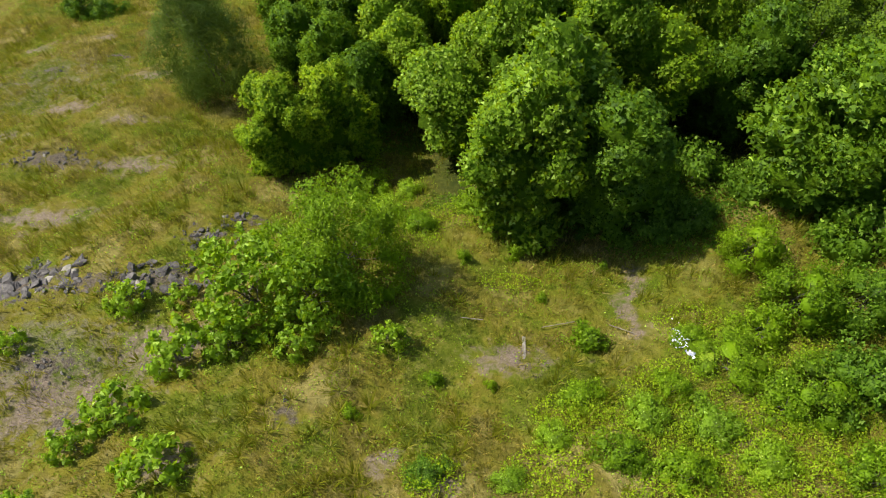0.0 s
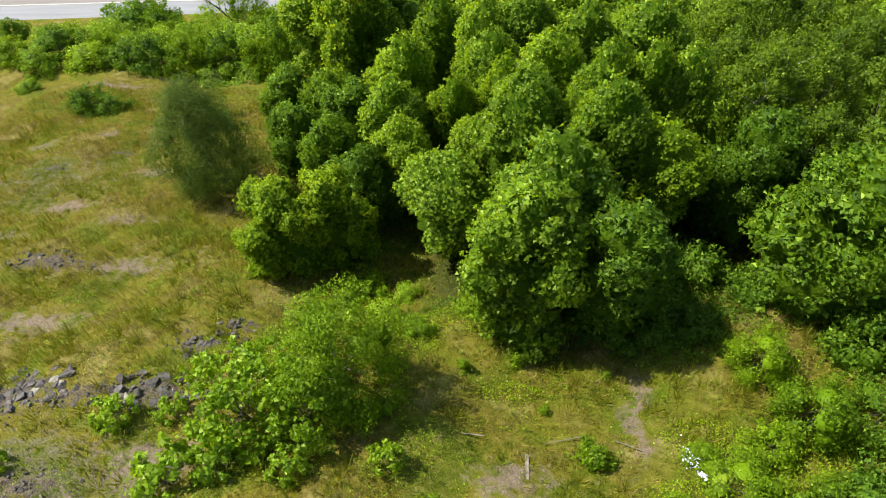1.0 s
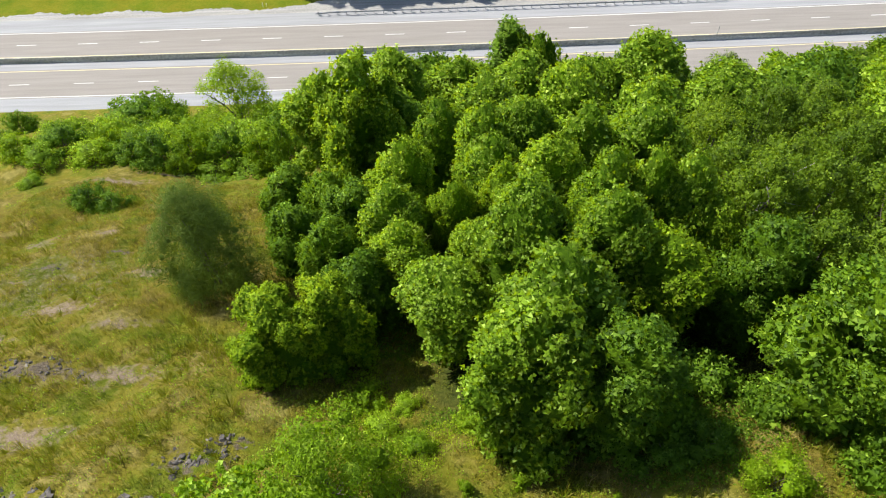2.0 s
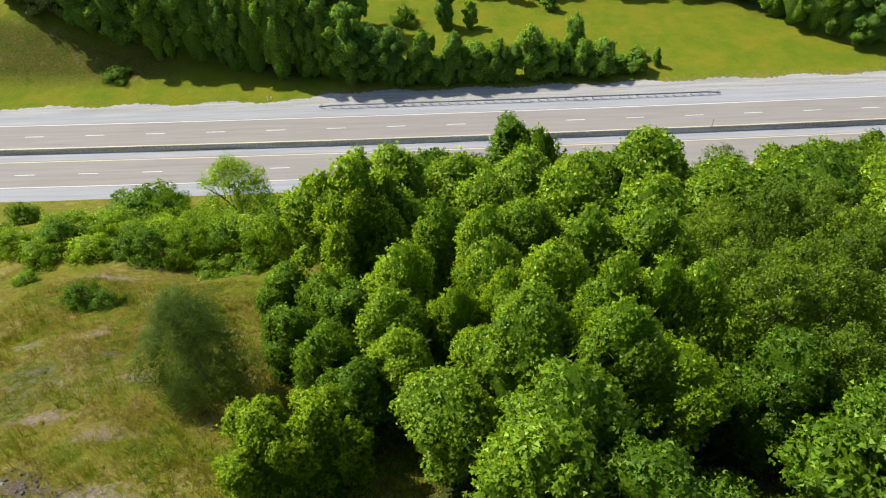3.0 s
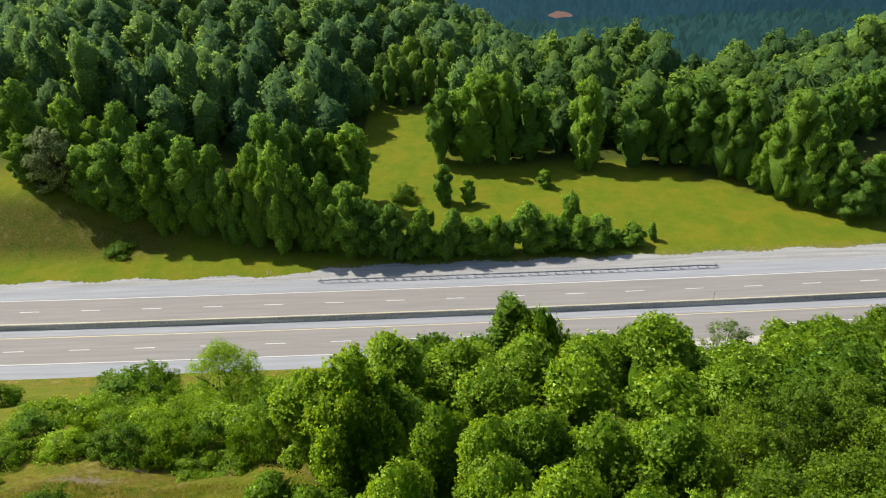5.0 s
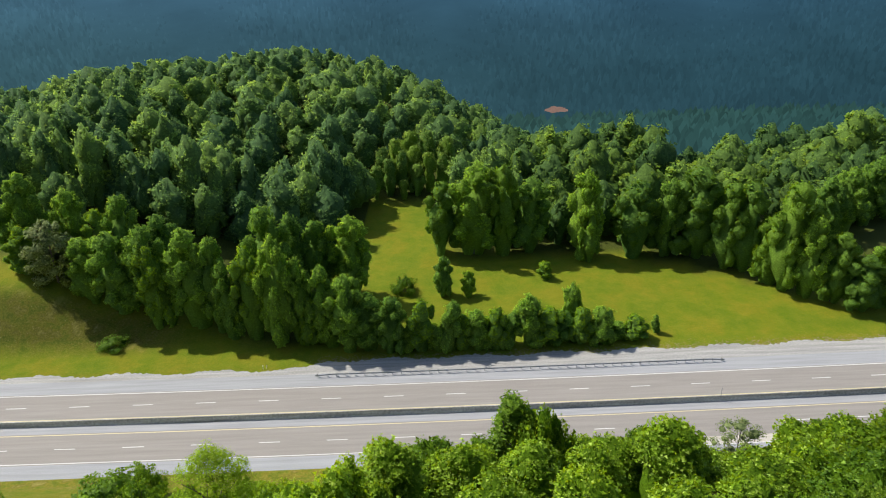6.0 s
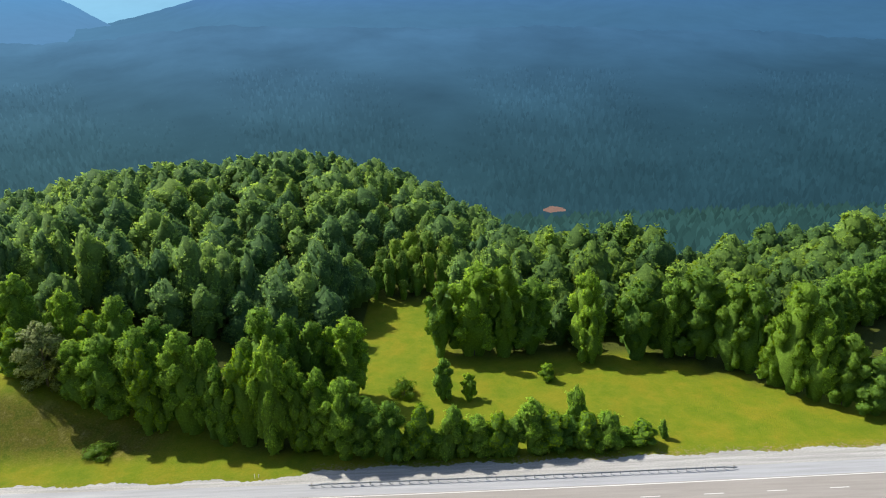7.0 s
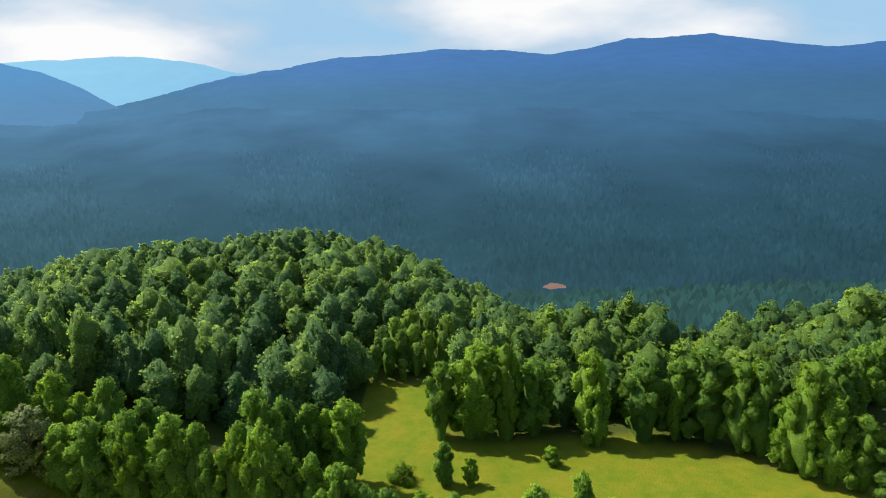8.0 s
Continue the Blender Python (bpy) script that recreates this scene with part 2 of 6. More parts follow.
def mineral(name, dark, light, scale, rough=0.9, blotch=0.25, depth=0.01):
    """Asphalt, concrete, gravel: fine grain, with broad stains along the way."""
    m, t, bsdf, _ = material(name)
    p = place_coord(t)
    grain = noise_tex(t, p, scale, 4, 0.7)
    stretch = t.nodes.new("ShaderNodeMapping")
    stretch.inputs["Scale"].default_value = (0.06, 1.2, 1.0)
    t.links.new(p, stretch.inputs["Vector"])
    stain = noise_tex(t, stretch.outputs["Vector"], 1.0, 4)
    c = ramp(t, grain, [(0.3, dark), (0.7, light)])
    c = mix(t, 1.0, c, ramp(t, stain, [(0.3, (1 - blotch,) * 3), (0.7, (1 + blotch * 0.4,) * 3)]), "MULTIPLY")
    t.links.new(c, bsdf.inputs["Base Color"])
    bsdf.inputs["Roughness"].default_value = rough
    bump(t, bsdf, grain, depth)
    return m


ASPHALT = mineral("worn_pinkish_asphalt", (0.228, 0.21, 0.194), (0.292, 0.27, 0.25), 8.0, 0.85, 0.14)
SHOULDER = mineral("pale_shoulder_paving", (0.272, 0.28, 0.298), (0.35, 0.357, 0.374), 6.0, 0.9, 0.18)
GRAVEL = mineral("crushed_limestone_gravel", (0.25, 0.25, 0.248), (0.42, 0.41, 0.39), 3.0, 0.95, 0.3, 0.05)
BEIGE = mineral("pale_beige_concrete", (0.4, 0.37, 0.32), (0.52, 0.485, 0.43), 6.0, 0.9, 0.15)
CONCRETE = mineral("weathered_concrete", (0.29, 0.29, 0.28), (0.56, 0.55, 0.52), 2.5, 0.9, 0.5)
WHITE_PAINT = mineral("white_road_paint", (0.5, 0.5, 0.48), (0.7, 0.7, 0.68), 12.0, 0.7, 0.15)
YELLOW_PAINT = mineral("yellow_road_paint", (0.52, 0.45, 0.25), (0.7, 0.62, 0.38), 12.0, 0.7, 0.2)
STEEL = mineral("galvanised_steel", (0.24, 0.25, 0.26), (0.42, 0.43, 0.44), 5.0, 0.45, 0.2)
STEEL.node_tree.nodes["Principled BSDF"].inputs["Metallic"].default_value = 0.35
ROCK_MAT = mineral("dark_slaty_rock", (0.035, 0.031, 0.03), (0.18, 0.16, 0.145), 4.0, 0.85, 0.3, 0.08)
ROCK_PALE = mineral("pale_weathered_rock", (0.2, 0.18, 0.15), (0.42, 0.38, 0.32), 5.0, 0.9, 0.3, 0.05)
WOOD_GREY = mineral("weathered_grey_timber", (0.2, 0.17, 0.13), (0.36, 0.32, 0.25), 7.0, 0.85, 0.2)
WHITE_LITTER = mineral("bleached_white_scraps", (0.7, 0.7, 0.7), (0.85, 0.85, 0.85), 7.0, 0.7, 0.1)


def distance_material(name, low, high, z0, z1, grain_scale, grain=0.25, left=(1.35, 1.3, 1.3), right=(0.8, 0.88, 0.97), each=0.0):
    """A plain backdrop of distance, its haze put into the colour: it glows with the light of the air in front of it."""
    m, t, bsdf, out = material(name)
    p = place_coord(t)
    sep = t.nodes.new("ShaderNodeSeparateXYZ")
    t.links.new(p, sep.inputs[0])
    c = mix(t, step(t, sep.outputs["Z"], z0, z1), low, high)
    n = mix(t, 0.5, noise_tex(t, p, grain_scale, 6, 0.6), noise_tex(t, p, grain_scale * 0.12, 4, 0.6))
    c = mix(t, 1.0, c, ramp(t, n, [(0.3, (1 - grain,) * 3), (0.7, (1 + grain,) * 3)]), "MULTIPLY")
    # the haze is painted brighter to the left, on the sun's side
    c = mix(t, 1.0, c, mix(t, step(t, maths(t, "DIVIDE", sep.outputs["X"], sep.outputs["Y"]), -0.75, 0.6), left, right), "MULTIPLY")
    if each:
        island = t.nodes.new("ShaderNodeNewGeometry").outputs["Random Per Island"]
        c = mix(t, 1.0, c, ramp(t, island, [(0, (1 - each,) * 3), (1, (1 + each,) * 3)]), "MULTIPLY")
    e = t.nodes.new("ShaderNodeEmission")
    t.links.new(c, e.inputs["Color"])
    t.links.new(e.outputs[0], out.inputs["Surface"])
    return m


RIDGE_MAIN = distance_material("haze_blue_far_ridge", (0.052, 0.135, 0.225), (0.057, 0.148, 0.32), 25, 190, 0.012, 0.09)
RIDGE_LEFT = distance_material("haze_blue_left_ridge", (0.065, 0.16, 0.28), (0.06, 0.18, 0.34), 0, 200, 0.02, 0.05)
RIDGE_PALE = distance_material("haze_pale_ridge", (0.16, 0.35, 0.49), (0.17, 0.36, 0.5), 0, 250, 0.01, 0.05)
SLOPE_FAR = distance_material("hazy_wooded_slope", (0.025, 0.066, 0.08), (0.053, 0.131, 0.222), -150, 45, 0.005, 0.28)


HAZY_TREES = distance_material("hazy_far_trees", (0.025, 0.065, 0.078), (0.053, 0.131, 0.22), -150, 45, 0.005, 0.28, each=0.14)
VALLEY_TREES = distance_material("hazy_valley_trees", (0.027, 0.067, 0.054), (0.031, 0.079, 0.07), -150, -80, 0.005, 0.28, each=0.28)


def cloud_material():
    m, t, bsdf, out = material("cloudy_sky")
    p = place_coord(t)
    flat = t.nodes.new("ShaderNodeMapping")
    flat.inputs["Scale"].default_value = (0.0004, 0.0004, 0.0011)
    flat.inputs["Location"].default_value = (0.9, 0.3, 0.45)
    t.links.new(p, flat.inputs["Vector"])
    n = noise_tex(t, flat.outputs["Vector"], 1.5, 6, 0.5)
    sep = t.nodes.new("ShaderNodeSeparateXYZ")
    t.links.new(p, sep.inputs[0])
    away = maths(t, "ADD", sep.outputs["Y"], 106.0)
    way, rise = maths(t, "DIVIDE", sep.outputs["X"], away), maths(t, "DIVIDE", maths(t, "SUBTRACT", sep.outputs["Z"], 88.0), away)
    n = maths(t, "SUBTRACT", n, 0.05)
    for a, wide_, b, tall_, gain in ((-0.48, 0.42, 0.05, 0.06, 0.15), (0.27, 0.34, 0.09, 0.07, 0.15), (0.0, 0.25, 0.1, 0.06, -0.04)):
        dx, dz = maths(t, "DIVIDE", maths(t, "SUBTRACT", way, a), wide_), maths(t, "DIVIDE", maths(t, "SUBTRACT", rise, b), tall_)
        far = maths(t, "ADD", maths(t, "MULTIPLY", dx, dx), maths(t, "MULTIPLY", dz, dz))
        n = maths(t, "ADD", n, maths(t, "MULTIPLY", maths(t, "SUBTRACT", 1.0, step(t, far, 0.0, 1.0)), gain))
    c = ramp(t, n, [(0.36, (0.27, 0.44, 0.6)), (0.47, (0.36, 0.47, 0.58)), (0.54, (0.5, 0.56, 0.63)), (0.66, (0.7, 0.7, 0.7))])
    e = t.nodes.new("ShaderNodeEmission")
    t.links.new(c, e.inputs["Color"])
    t.links.new(e.outputs[0], out.inputs["Surface"])
    return m


CLOUDS = cloud_material()


# ---------------------------------------------------------------- mesh helpers
def quick_mesh(name, verts, faces, material_, smooth_faces=False, normals=None):
    """A mesh from arrays: verts (n, 3), faces (m, 3 or 4)."""
    me = bpy.data.meshes.new(name)
    verts, faces = np.asarray(verts, np.float32), np.asarray(faces, np.int32)
    me.vertices.add(len(verts))
    me.vertices.foreach_set("co", verts.ravel())
    k = faces.shape[1]
    me.loops.add(faces.size)
    me.loops.foreach_set("vertex_index", faces.ravel())
    me.polygons.add(len(faces))
    me.polygons.foreach_set("loop_start", np.arange(0, faces.size, k, dtype=np.int32))
    me.polygons.foreach_set("use_smooth", np.full(len(faces), smooth_faces, dtype=bool))
    me.materials.append(material_)
    me.update(calc_edges=True)
    me.validate()
    if normals is not None:
        me.polygons.foreach_set("use_smooth", np.ones(len(faces), dtype=bool))
        me.normals_split_custom_set_from_vertices(normals.tolist())
    return me


def part(name, me, parent, label="", at=None):
    ob = new(name, me)
    ob.parent = parent
    if at is not None:
        ob.matrix_basis = at
    return tagged(ob, label) if label else ob


def thing(name, label, category, group="", kind="", at=None):
    ob = new(name)
    if at is not None:
        ob.matrix_basis = at
    return tagged(ob, label, category, group, kind)


def bm_mesh(name, bm, material_, smooth_faces=False):
    me = bpy.data.meshes.new(name)
    bmesh.ops.recalc_face_normals(bm, faces=bm.faces)
    for f in bm.faces:
        f.smooth = smooth_faces
    bm.to_mesh(me)
    bm.free()
    me.materials.append(material_)
    return me


def unit(v):
    return v / np.maximum(np.linalg.norm(v, axis=-1, keepdims=True), 1e-6)


def leaf_blades(rng, at, normal, length, width, droop=0.25):
    """One folded, pointed leaf (a quad) at each place, facing its normal."""
    n = len(at)
    r = unit(rng.normal(size=(n, 3)))
    a = unit(np.cross(normal, r))
    b = np.cross(normal, a)
    ln, wd = length[:, None], width[:, None]
    v = np.stack([at - a * ln * 0.5, at + b * wd * 0.5 + normal * wd * 0.12, at + a * ln * 0.5 - normal * ln * droop, at - b * wd * 0.5 + normal * wd * 0.12], 1)
    return v.reshape(-1, 3), np.arange(4 * n).reshape(-1, 4)


def leaf_chips(rng, at, normal, length, width):
    """The same for small or far leaves: one broad pointed triangle each."""
    n = len(at)
    a = unit(np.cross(normal, unit(rng.normal(size=(n, 3)))))
    b = np.cross(normal, a)
    ln, wd = length[:, None], width[:, None]
    v = np.stack([at - a * ln * 0.25 + b * wd * 0.6, at - a * ln * 0.4 - b * wd * 0.6, at + a * ln * 0.6], 1)
    return v.reshape(-1, 3), np.arange(3 * n).reshape(-1, 3)


def tubes(lines, sides=6):
    """Tapered limbs: each line is a list of (x, y, z, radius)."""
    vs, fs, at = [], [], 0
    for line in lines:
        line = np.asarray(line, float)
        for k, (x, y, z, r) in enumerate(line):
            for s in range(sides):
                a = 2 * math.pi * s / sides
                vs.append((x + r * math.cos(a), y + r * math.sin(a), z + 0.15 * r * math.sin(a)))
            if k:
                for s in range(sides):
                    p, q = at + (k - 1) * sides + s, at + (k - 1) * sides + (s + 1) % sides
                    fs.append((p, q, q + sides, p + sides))
        at += len(line) * sides
    return np.array(vs), np.array(fs)


def crown_lobes(rng, height, width, base, count, lobe, shape, even=0.0):
    """Centres and radii of the leaf masses that make up a crown: boughs round a dome, each with its own tufts."""
    lobes = []
    for i in range(count):
        u = (i + 0.5) / count
        k = u ** 0.85
        if shape == "round":
            r = math.sqrt(max(0.0, 1 - (2 * k - 0.8) ** 2 / 1.44))
        elif shape == "cone":
            r = 1.05 * (1 - k) ** 0.75
        elif shape == "ogive":
            r = max(0.0, 1 - k ** 2.4) ** 0.62
        elif shape == "column":
            r = 0.8 * max(0.0, 1 - abs(2 * k - 0.7) ** 2.6 / 1.98) ** 0.5
        else:
            r = (0.6 + 0.45 * math.sin(math.pi * min(1, k * 1.15))) * (1 - 0.9 * max(0, k - 0.75) / 0.25)
        q = lobe * width * 0.5 * rng.uniform(0.7, 1.25)
        a = i * 2.399963 + rng.uniform(-0.45, 0.45)
        d = max(0.0, 0.5 * width * r - q * 0.55) * rng.uniform(0.7 + 0.25 * even, 1.15 - 0.12 * even)
        cz = max((base + (1 - base) * k) * height - q * 0.9, q * 0.4)
        cx, cy = d * math.cos(a), d * math.sin(a)
        lobes.append((cx, cy, cz, q * 0.75))
        for _ in range(3):
            o = unit(rng.normal(size=3) + np.array([0.6 * math.cos(a), 0.6 * math.sin(a), 0.3])) * q * rng.uniform(0.6, 0.95)
            lobes.append((cx + o[0], cy + o[1], max(cz + o[2], q * 0.3), q * rng.uniform(0.25, 0.5 - 0.12 * even)))
    return np.array(lobes)


ICO_V = unit(np.array([(s * 1.0, t * 1.618, 0.0) for s in (-1, 1) for t in (-1, 1)] + [(0.0, s * 1.0, t * 1.618) for s in (-1, 1) for t in (-1, 1)] + [(t * 1.618, 0.0, s * 1.0) for s in (-1, 1) for t in (-1, 1)]))
ICO_F = np.array([(a, b, c) for a in range(12) for b in range(a + 1, 12) for c in range(b + 1, 12)
                  if max(np.linalg.norm(ICO_V[a] - ICO_V[b]), np.linalg.norm(ICO_V[b] - ICO_V[c]), np.linalg.norm(ICO_V[a] - ICO_V[c])) < 1.2])

ICO_F = np.array([f if np.dot(np.cross(ICO_V[f[1]] - ICO_V[f[0]], ICO_V[f[2]] - ICO_V[f[0]]), ICO_V[f[0]]) > 0 else f[::-1] for f in ICO_F])


def bough_cores(boughs, zc, size=0.62):
    """Leaf-coloured balls added inside each bough, behind its leaves, to block light through it."""
    v = (boughs[:, None, :3] + ICO_V[None] * boughs[:, None, 3:] * size).reshape(-1, 3)
    f = (ICO_F[None] + 12 * np.arange(len(boughs))[:, None, None]).reshape(-1, 3)
    n = unit(np.tile(ICO_V, (len(boughs), 1)) * 0.6 + unit(v - np.array([0, 0, zc])) * 0.5)
    return v, f, n


def crown_mesh(name, rng, lobes, leaves, length, width, material_, outward=0.55, hang=0.0, shell=(0.55, 1.08), flat=0.85, wild=0.75, rounded=0.45, core=0.62, lift=0.25):
    """Thousands of leaves set on the outside of the lobes, with gaps between the lobes."""
    w = lobes[:, 3] ** 2
    pick = rng.choice(len(lobes), leaves, p=w / w.sum())
    d = unit(rng.normal(size=(leaves, 3)) + np.array([0, 0, lift]))
    bunch = rng.normal(size=(leaves // 7 + 1, 3))[rng.integers(0, leaves // 7 + 1, leaves)]
    d = unit(d * 0.75 + unit(bunch) * 0.8 + np.array([0, 0, 0.12]))
    rad = lobes[pick, 3] * (shell[0] + (shell[1] - shell[0]) * np.sqrt(rng.uniform(size=leaves)))
    at = lobes[pick, :3] + d * rad[:, None] * np.array([1, 1, flat])
    at[:, 2] -= hang * rng.uniform(size=leaves) ** 2 * lobes[pick, 3]
    zc = 0.45 * lobes[:, 2].max()
    whole = unit((at - np.array([0, 0, zc])) * np.array([1, 1, 0.7]))
    nrm = unit(d * outward + whole * 0.4 + np.array([0, 0, 0.5]) + rng.normal(size=(leaves, 3)) * wild)
    ln = length * rng.uniform(0.6, 1.25, leaves)
    if length > 0.205 and leaves < 4000:
        v, f = leaf_blades(rng, at, nrm, ln, ln * width)
        return quick_mesh(name, v, f, material_)
    v, f = leaf_chips(rng, at, nrm, ln, ln * width * 1.15)
    soft = unit(nrm * (1 - rounded) + (d * (0.75 - 0.5 * rounded) + whole * (0.3 + 0.6 * rounded)) * rounded)
    cv, cf, cn = bough_cores(lobes[::4], zc, core)
    return quick_mesh(name, np.concatenate([v, cv]), np.concatenate([f, cf + len(v)]), material_, normals=np.concatenate([np.repeat(soft, 3, axis=0), cn]))


def dome_crown(rng, rows, cols, shape, tall, leaves, leaf, bumps=22, swell=0.5, spray=4, wild=0.35, rough=0.3, rag=1.4):
    """A full leafy crown, one high and one wide, down to the ground: a mass swelling into boughs, with sprays of leaves all over it."""
    k = np.linspace(0, 1, rows + 1)[:, None] ** 0.9
    a = np.linspace(0, 2 * math.pi, cols, endpoint=False)[None]
    if shape == "round":
        r = np.sqrt(np.clip(1 - (np.maximum(k - 0.5, 0) / 0.5) ** 2, 0, 1)) * (0.6 + 0.4 * np.clip(k / 0.5, 0, 1))
    elif shape == "billow":
        r = np.clip(1 - k ** 3.2, 0, 1) ** 0.58 * (0.5 + 0.5 * np.clip(k / 0.5, 0, 1))
    else:
        r = np.clip(1 - k ** 2.1, 0, 1) ** 0.68 * (0.62 + 0.38 * np.clip(k / 0.35, 0, 1))
    lean = rng.normal(0, 0.05, 2)
    ph = rng.uniform(0, 6, 4)
    wob = 1 + 0.13 * np.sin(2 * a + ph[0] + 3 * k) + 0.1 * np.sin(3 * a + ph[1] - 5 * k) + 0.08 * np.sin(9 * k + a + ph[2])
    r = 0.5 * r * wob
    p = np.stack([r * np.cos(a) + lean[0] * k, r * np.sin(a) + lean[1] * k, k * tall + 0 * a], -1).reshape(-1, 3)
    axis = np.stack([lean[0] * p[:, 2] / tall, lean[1] * p[:, 2] / tall, np.minimum(p[:, 2] * 0.75, 0.62 * tall)], -1)
    wide = np.maximum(np.linalg.norm((p - axis)[:, :2], axis=1), 0.04)
    out = unit(p - axis)

    def boughs(count):
        """Boughs spread evenly over the crown: how far each place stands out on its own bough."""
        mid, apart = [len(p) - 1 - int(rng.integers(0, cols * 2))], np.full(len(p), 9.0)
        for _ in range(count - 1):
            apart = np.minimum(apart, np.linalg.norm(p - p[mid[-1]], axis=1) * rng.uniform(0.7, 1.3, len(p)))
            mid.append(int(np.argmax(apart)))
        size = 1.1 * math.sqrt(tall / count) * rng.uniform(0.65, 1.2, count) * (0.55 + 0.45 * np.clip(wide[mid] / 0.4, 0, 1))
        off = np.linalg.norm(p[:, None] - p[mid][None] + 0.12 * size[:, None] * out[:, None], axis=2) / size[None]
        return np.sqrt(np.clip(1 - off ** 2, 0, 1)).max(axis=1), size.mean()

    cap, s = boughs(bumps)
    cap2, s2 = boughs(bumps * 5)
    v = p - out * (swell * s * (1 - cap) + rough * s2 * (1 - cap2) + 0.02)[:, None] * np.clip(wide / 0.25, 0.4, 1)[:, None]
    v[:, 2] = np.maximum(v[:, 2] - 0.35 * swell * s * (1 - cap), 0)
    i = np.arange(rows * cols).reshape(rows, cols)
    j = np.roll(i, -1, axis=1)
    f = np.concatenate([np.stack([i, j, j + cols], -1).reshape(-1, 3), np.stack([i, j + cols, i + cols], -1).reshape(-1, 3)])
    fn = np.cross(v[f[:, 1]] - v[f[:, 0]], v[f[:, 2]] - v[f[:, 0]])
    n = np.zeros_like(v)
    for c in range(3):
        np.add.at(n, f[:, c], fn)
    n = unit(unit(n) * 0.6 + out * 0.5)
    # sprays of leaves on the boughs
    sprays = max(1, leaves // spray)
    # the darker mass shows low down and underneath, where leaves thin out
    area = np.linalg.norm(fn, axis=1) * (0.4 + 0.6 * smooth(0.0, 0.45, v[f[:, 0], 2] / tall)) * (0.15 + cap[f[:, 0]] * cap2[f[:, 0]]) * (0.3 + 0.7 * smooth(-0.3, 0.6, n[f[:, 0], 2]))
    pick = rng.choice(len(f), sprays, p=area / area.sum())
    b = rng.uniform(size=(sprays, 2))
    b = np.where(b.sum(axis=1, keepdims=True) > 1, 1 - b, b)
    sat = v[f[pick, 0]] + (v[f[pick, 1]] - v[f[pick, 0]]) * b[:, :1] + (v[f[pick, 2]] - v[f[pick, 0]]) * b[:, 1:]
    sn = unit(n[f[pick, 0]] + rng.normal(size=(sprays, 3)) * wild)
    sat = sat + sn * (leaf * rag * rng.uniform(-0.25, 1.0, sprays))[:, None] + np.array([0, 0, -0.25]) * (leaf * rag * rng.uniform(0, 1, sprays))[:, None]
    which = np.repeat(np.arange(sprays), spray)
    leaves = len(which)
    face = unit(sn[which] * 0.8 + np.array([0, 0, 0.35]) + rng.normal(size=(leaves, 3)) * (wild + 0.25))
    at = sat[which] + unit(rng.normal(size=(leaves, 3)) + sn[which] * 0.4) * (leaf * rng.uniform(0.3, 1.1, leaves))[:, None]
    at[:, 2] = np.maximum(at[:, 2], 0.01)
    size = leaf * rng.uniform(0.6, 1.35, leaves)
    shade = unit(face * 0.5 + n[f[pick, 0]][which] * 0.7)
    lv, lf = leaf_chips(rng, at, face, size, size * 0.9)
    q = len(lv)
    return np.concatenate([lv, v]) * np.array([1, 1, 1 / tall]), np.concatenate([lf, f + q]), np.concatenate([np.repeat(shade, 3, axis=0), n]), leaves


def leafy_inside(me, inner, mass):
    """The close-packed leaves within the crown, behind its outer sprays, in the shaded mass colour."""
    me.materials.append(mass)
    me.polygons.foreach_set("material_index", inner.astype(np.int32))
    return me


def billows(rng, kinds, rows, cols, leaves, leaf, bumps, **crown):
    """A few leafy billows, one high and one wide, of which crowns are put together."""
    out = []
    for shape in kinds:
        v, f, n, outer = dome_crown(rng, rows, cols, shape, 1.25, leaves, leaf, bumps, **crown)
        out.append((v, f, n, np.arange(len(f)) >= outer))
    return out


CORE = {}


def clustered(rng, bank, tall, count, main=0.6, low=0.3, wide=(0.36, 0.54), high=0.93, crest=None, stretch=1.0, peak=1.15, girth=0.7):
    """A crown one high and one wide: a dense middle, with billows on its top and round it at several heights."""
    if not CORE:
        CORE["core"] = billows(np.random.default_rng(5), ("billow",), 9, 12, 4, 0.02, 9)[0]
    top = min(1.0, main * peak / tall)
    lobes = [(0.0, 0.0, 0.0, girth, 0.86, CORE["core"]), (0.0, 0.0, 1 - top, main, top, crest[rng.integers(0, len(crest))] if crest else None)]
    for i in range(count):
        k = low + (high - low) * ((i + rng.uniform(0.1, 0.9)) / count)
        w = rng.uniform(*wide) * (1.12 - 0.3 * k)
        d = (0.5 - 0.42 * w) * math.sqrt(max(0.12, 1 - (max(0.0, k - 0.5) / 0.58) ** 2)) * rng.uniform(0.75, 1.1)
        a = i * 2.399963 + rng.uniform(-0.4, 0.4)
        deep = w * rng.uniform(1.0, 1.4) * stretch / tall
        lobes.append((d * math.cos(a), d * math.sin(a), max(0.0, k - deep), w, deep, None))
    vs, fs, ns, inner, at = [], [], [], [], 0
    for x, y, z, w, h, own in lobes:
        v, f, n, inside = own or bank[rng.integers(0, len(bank))]
        a = rng.uniform(0, 6.283)
        c, s = math.cos(a), math.sin(a)
        vs.append(np.stack([(v[:, 0] * c - v[:, 1] * s) * w + x, (v[:, 0] * s + v[:, 1] * c) * w + y, v[:, 2] * h + z], -1))
        q = unit(np.array([x, y, 0.12]))
        ns.append(unit(np.stack([n[:, 0] * c - n[:, 1] * s, n[:, 0] * s + n[:, 1] * c, n[:, 2]], -1) + 0.3 * q))
        fs.append(f + at)
        inner.append(inside)
        at += len(v)
    return np.concatenate(vs), np.concatenate(fs), np.concatenate(ns), np.concatenate(inner)


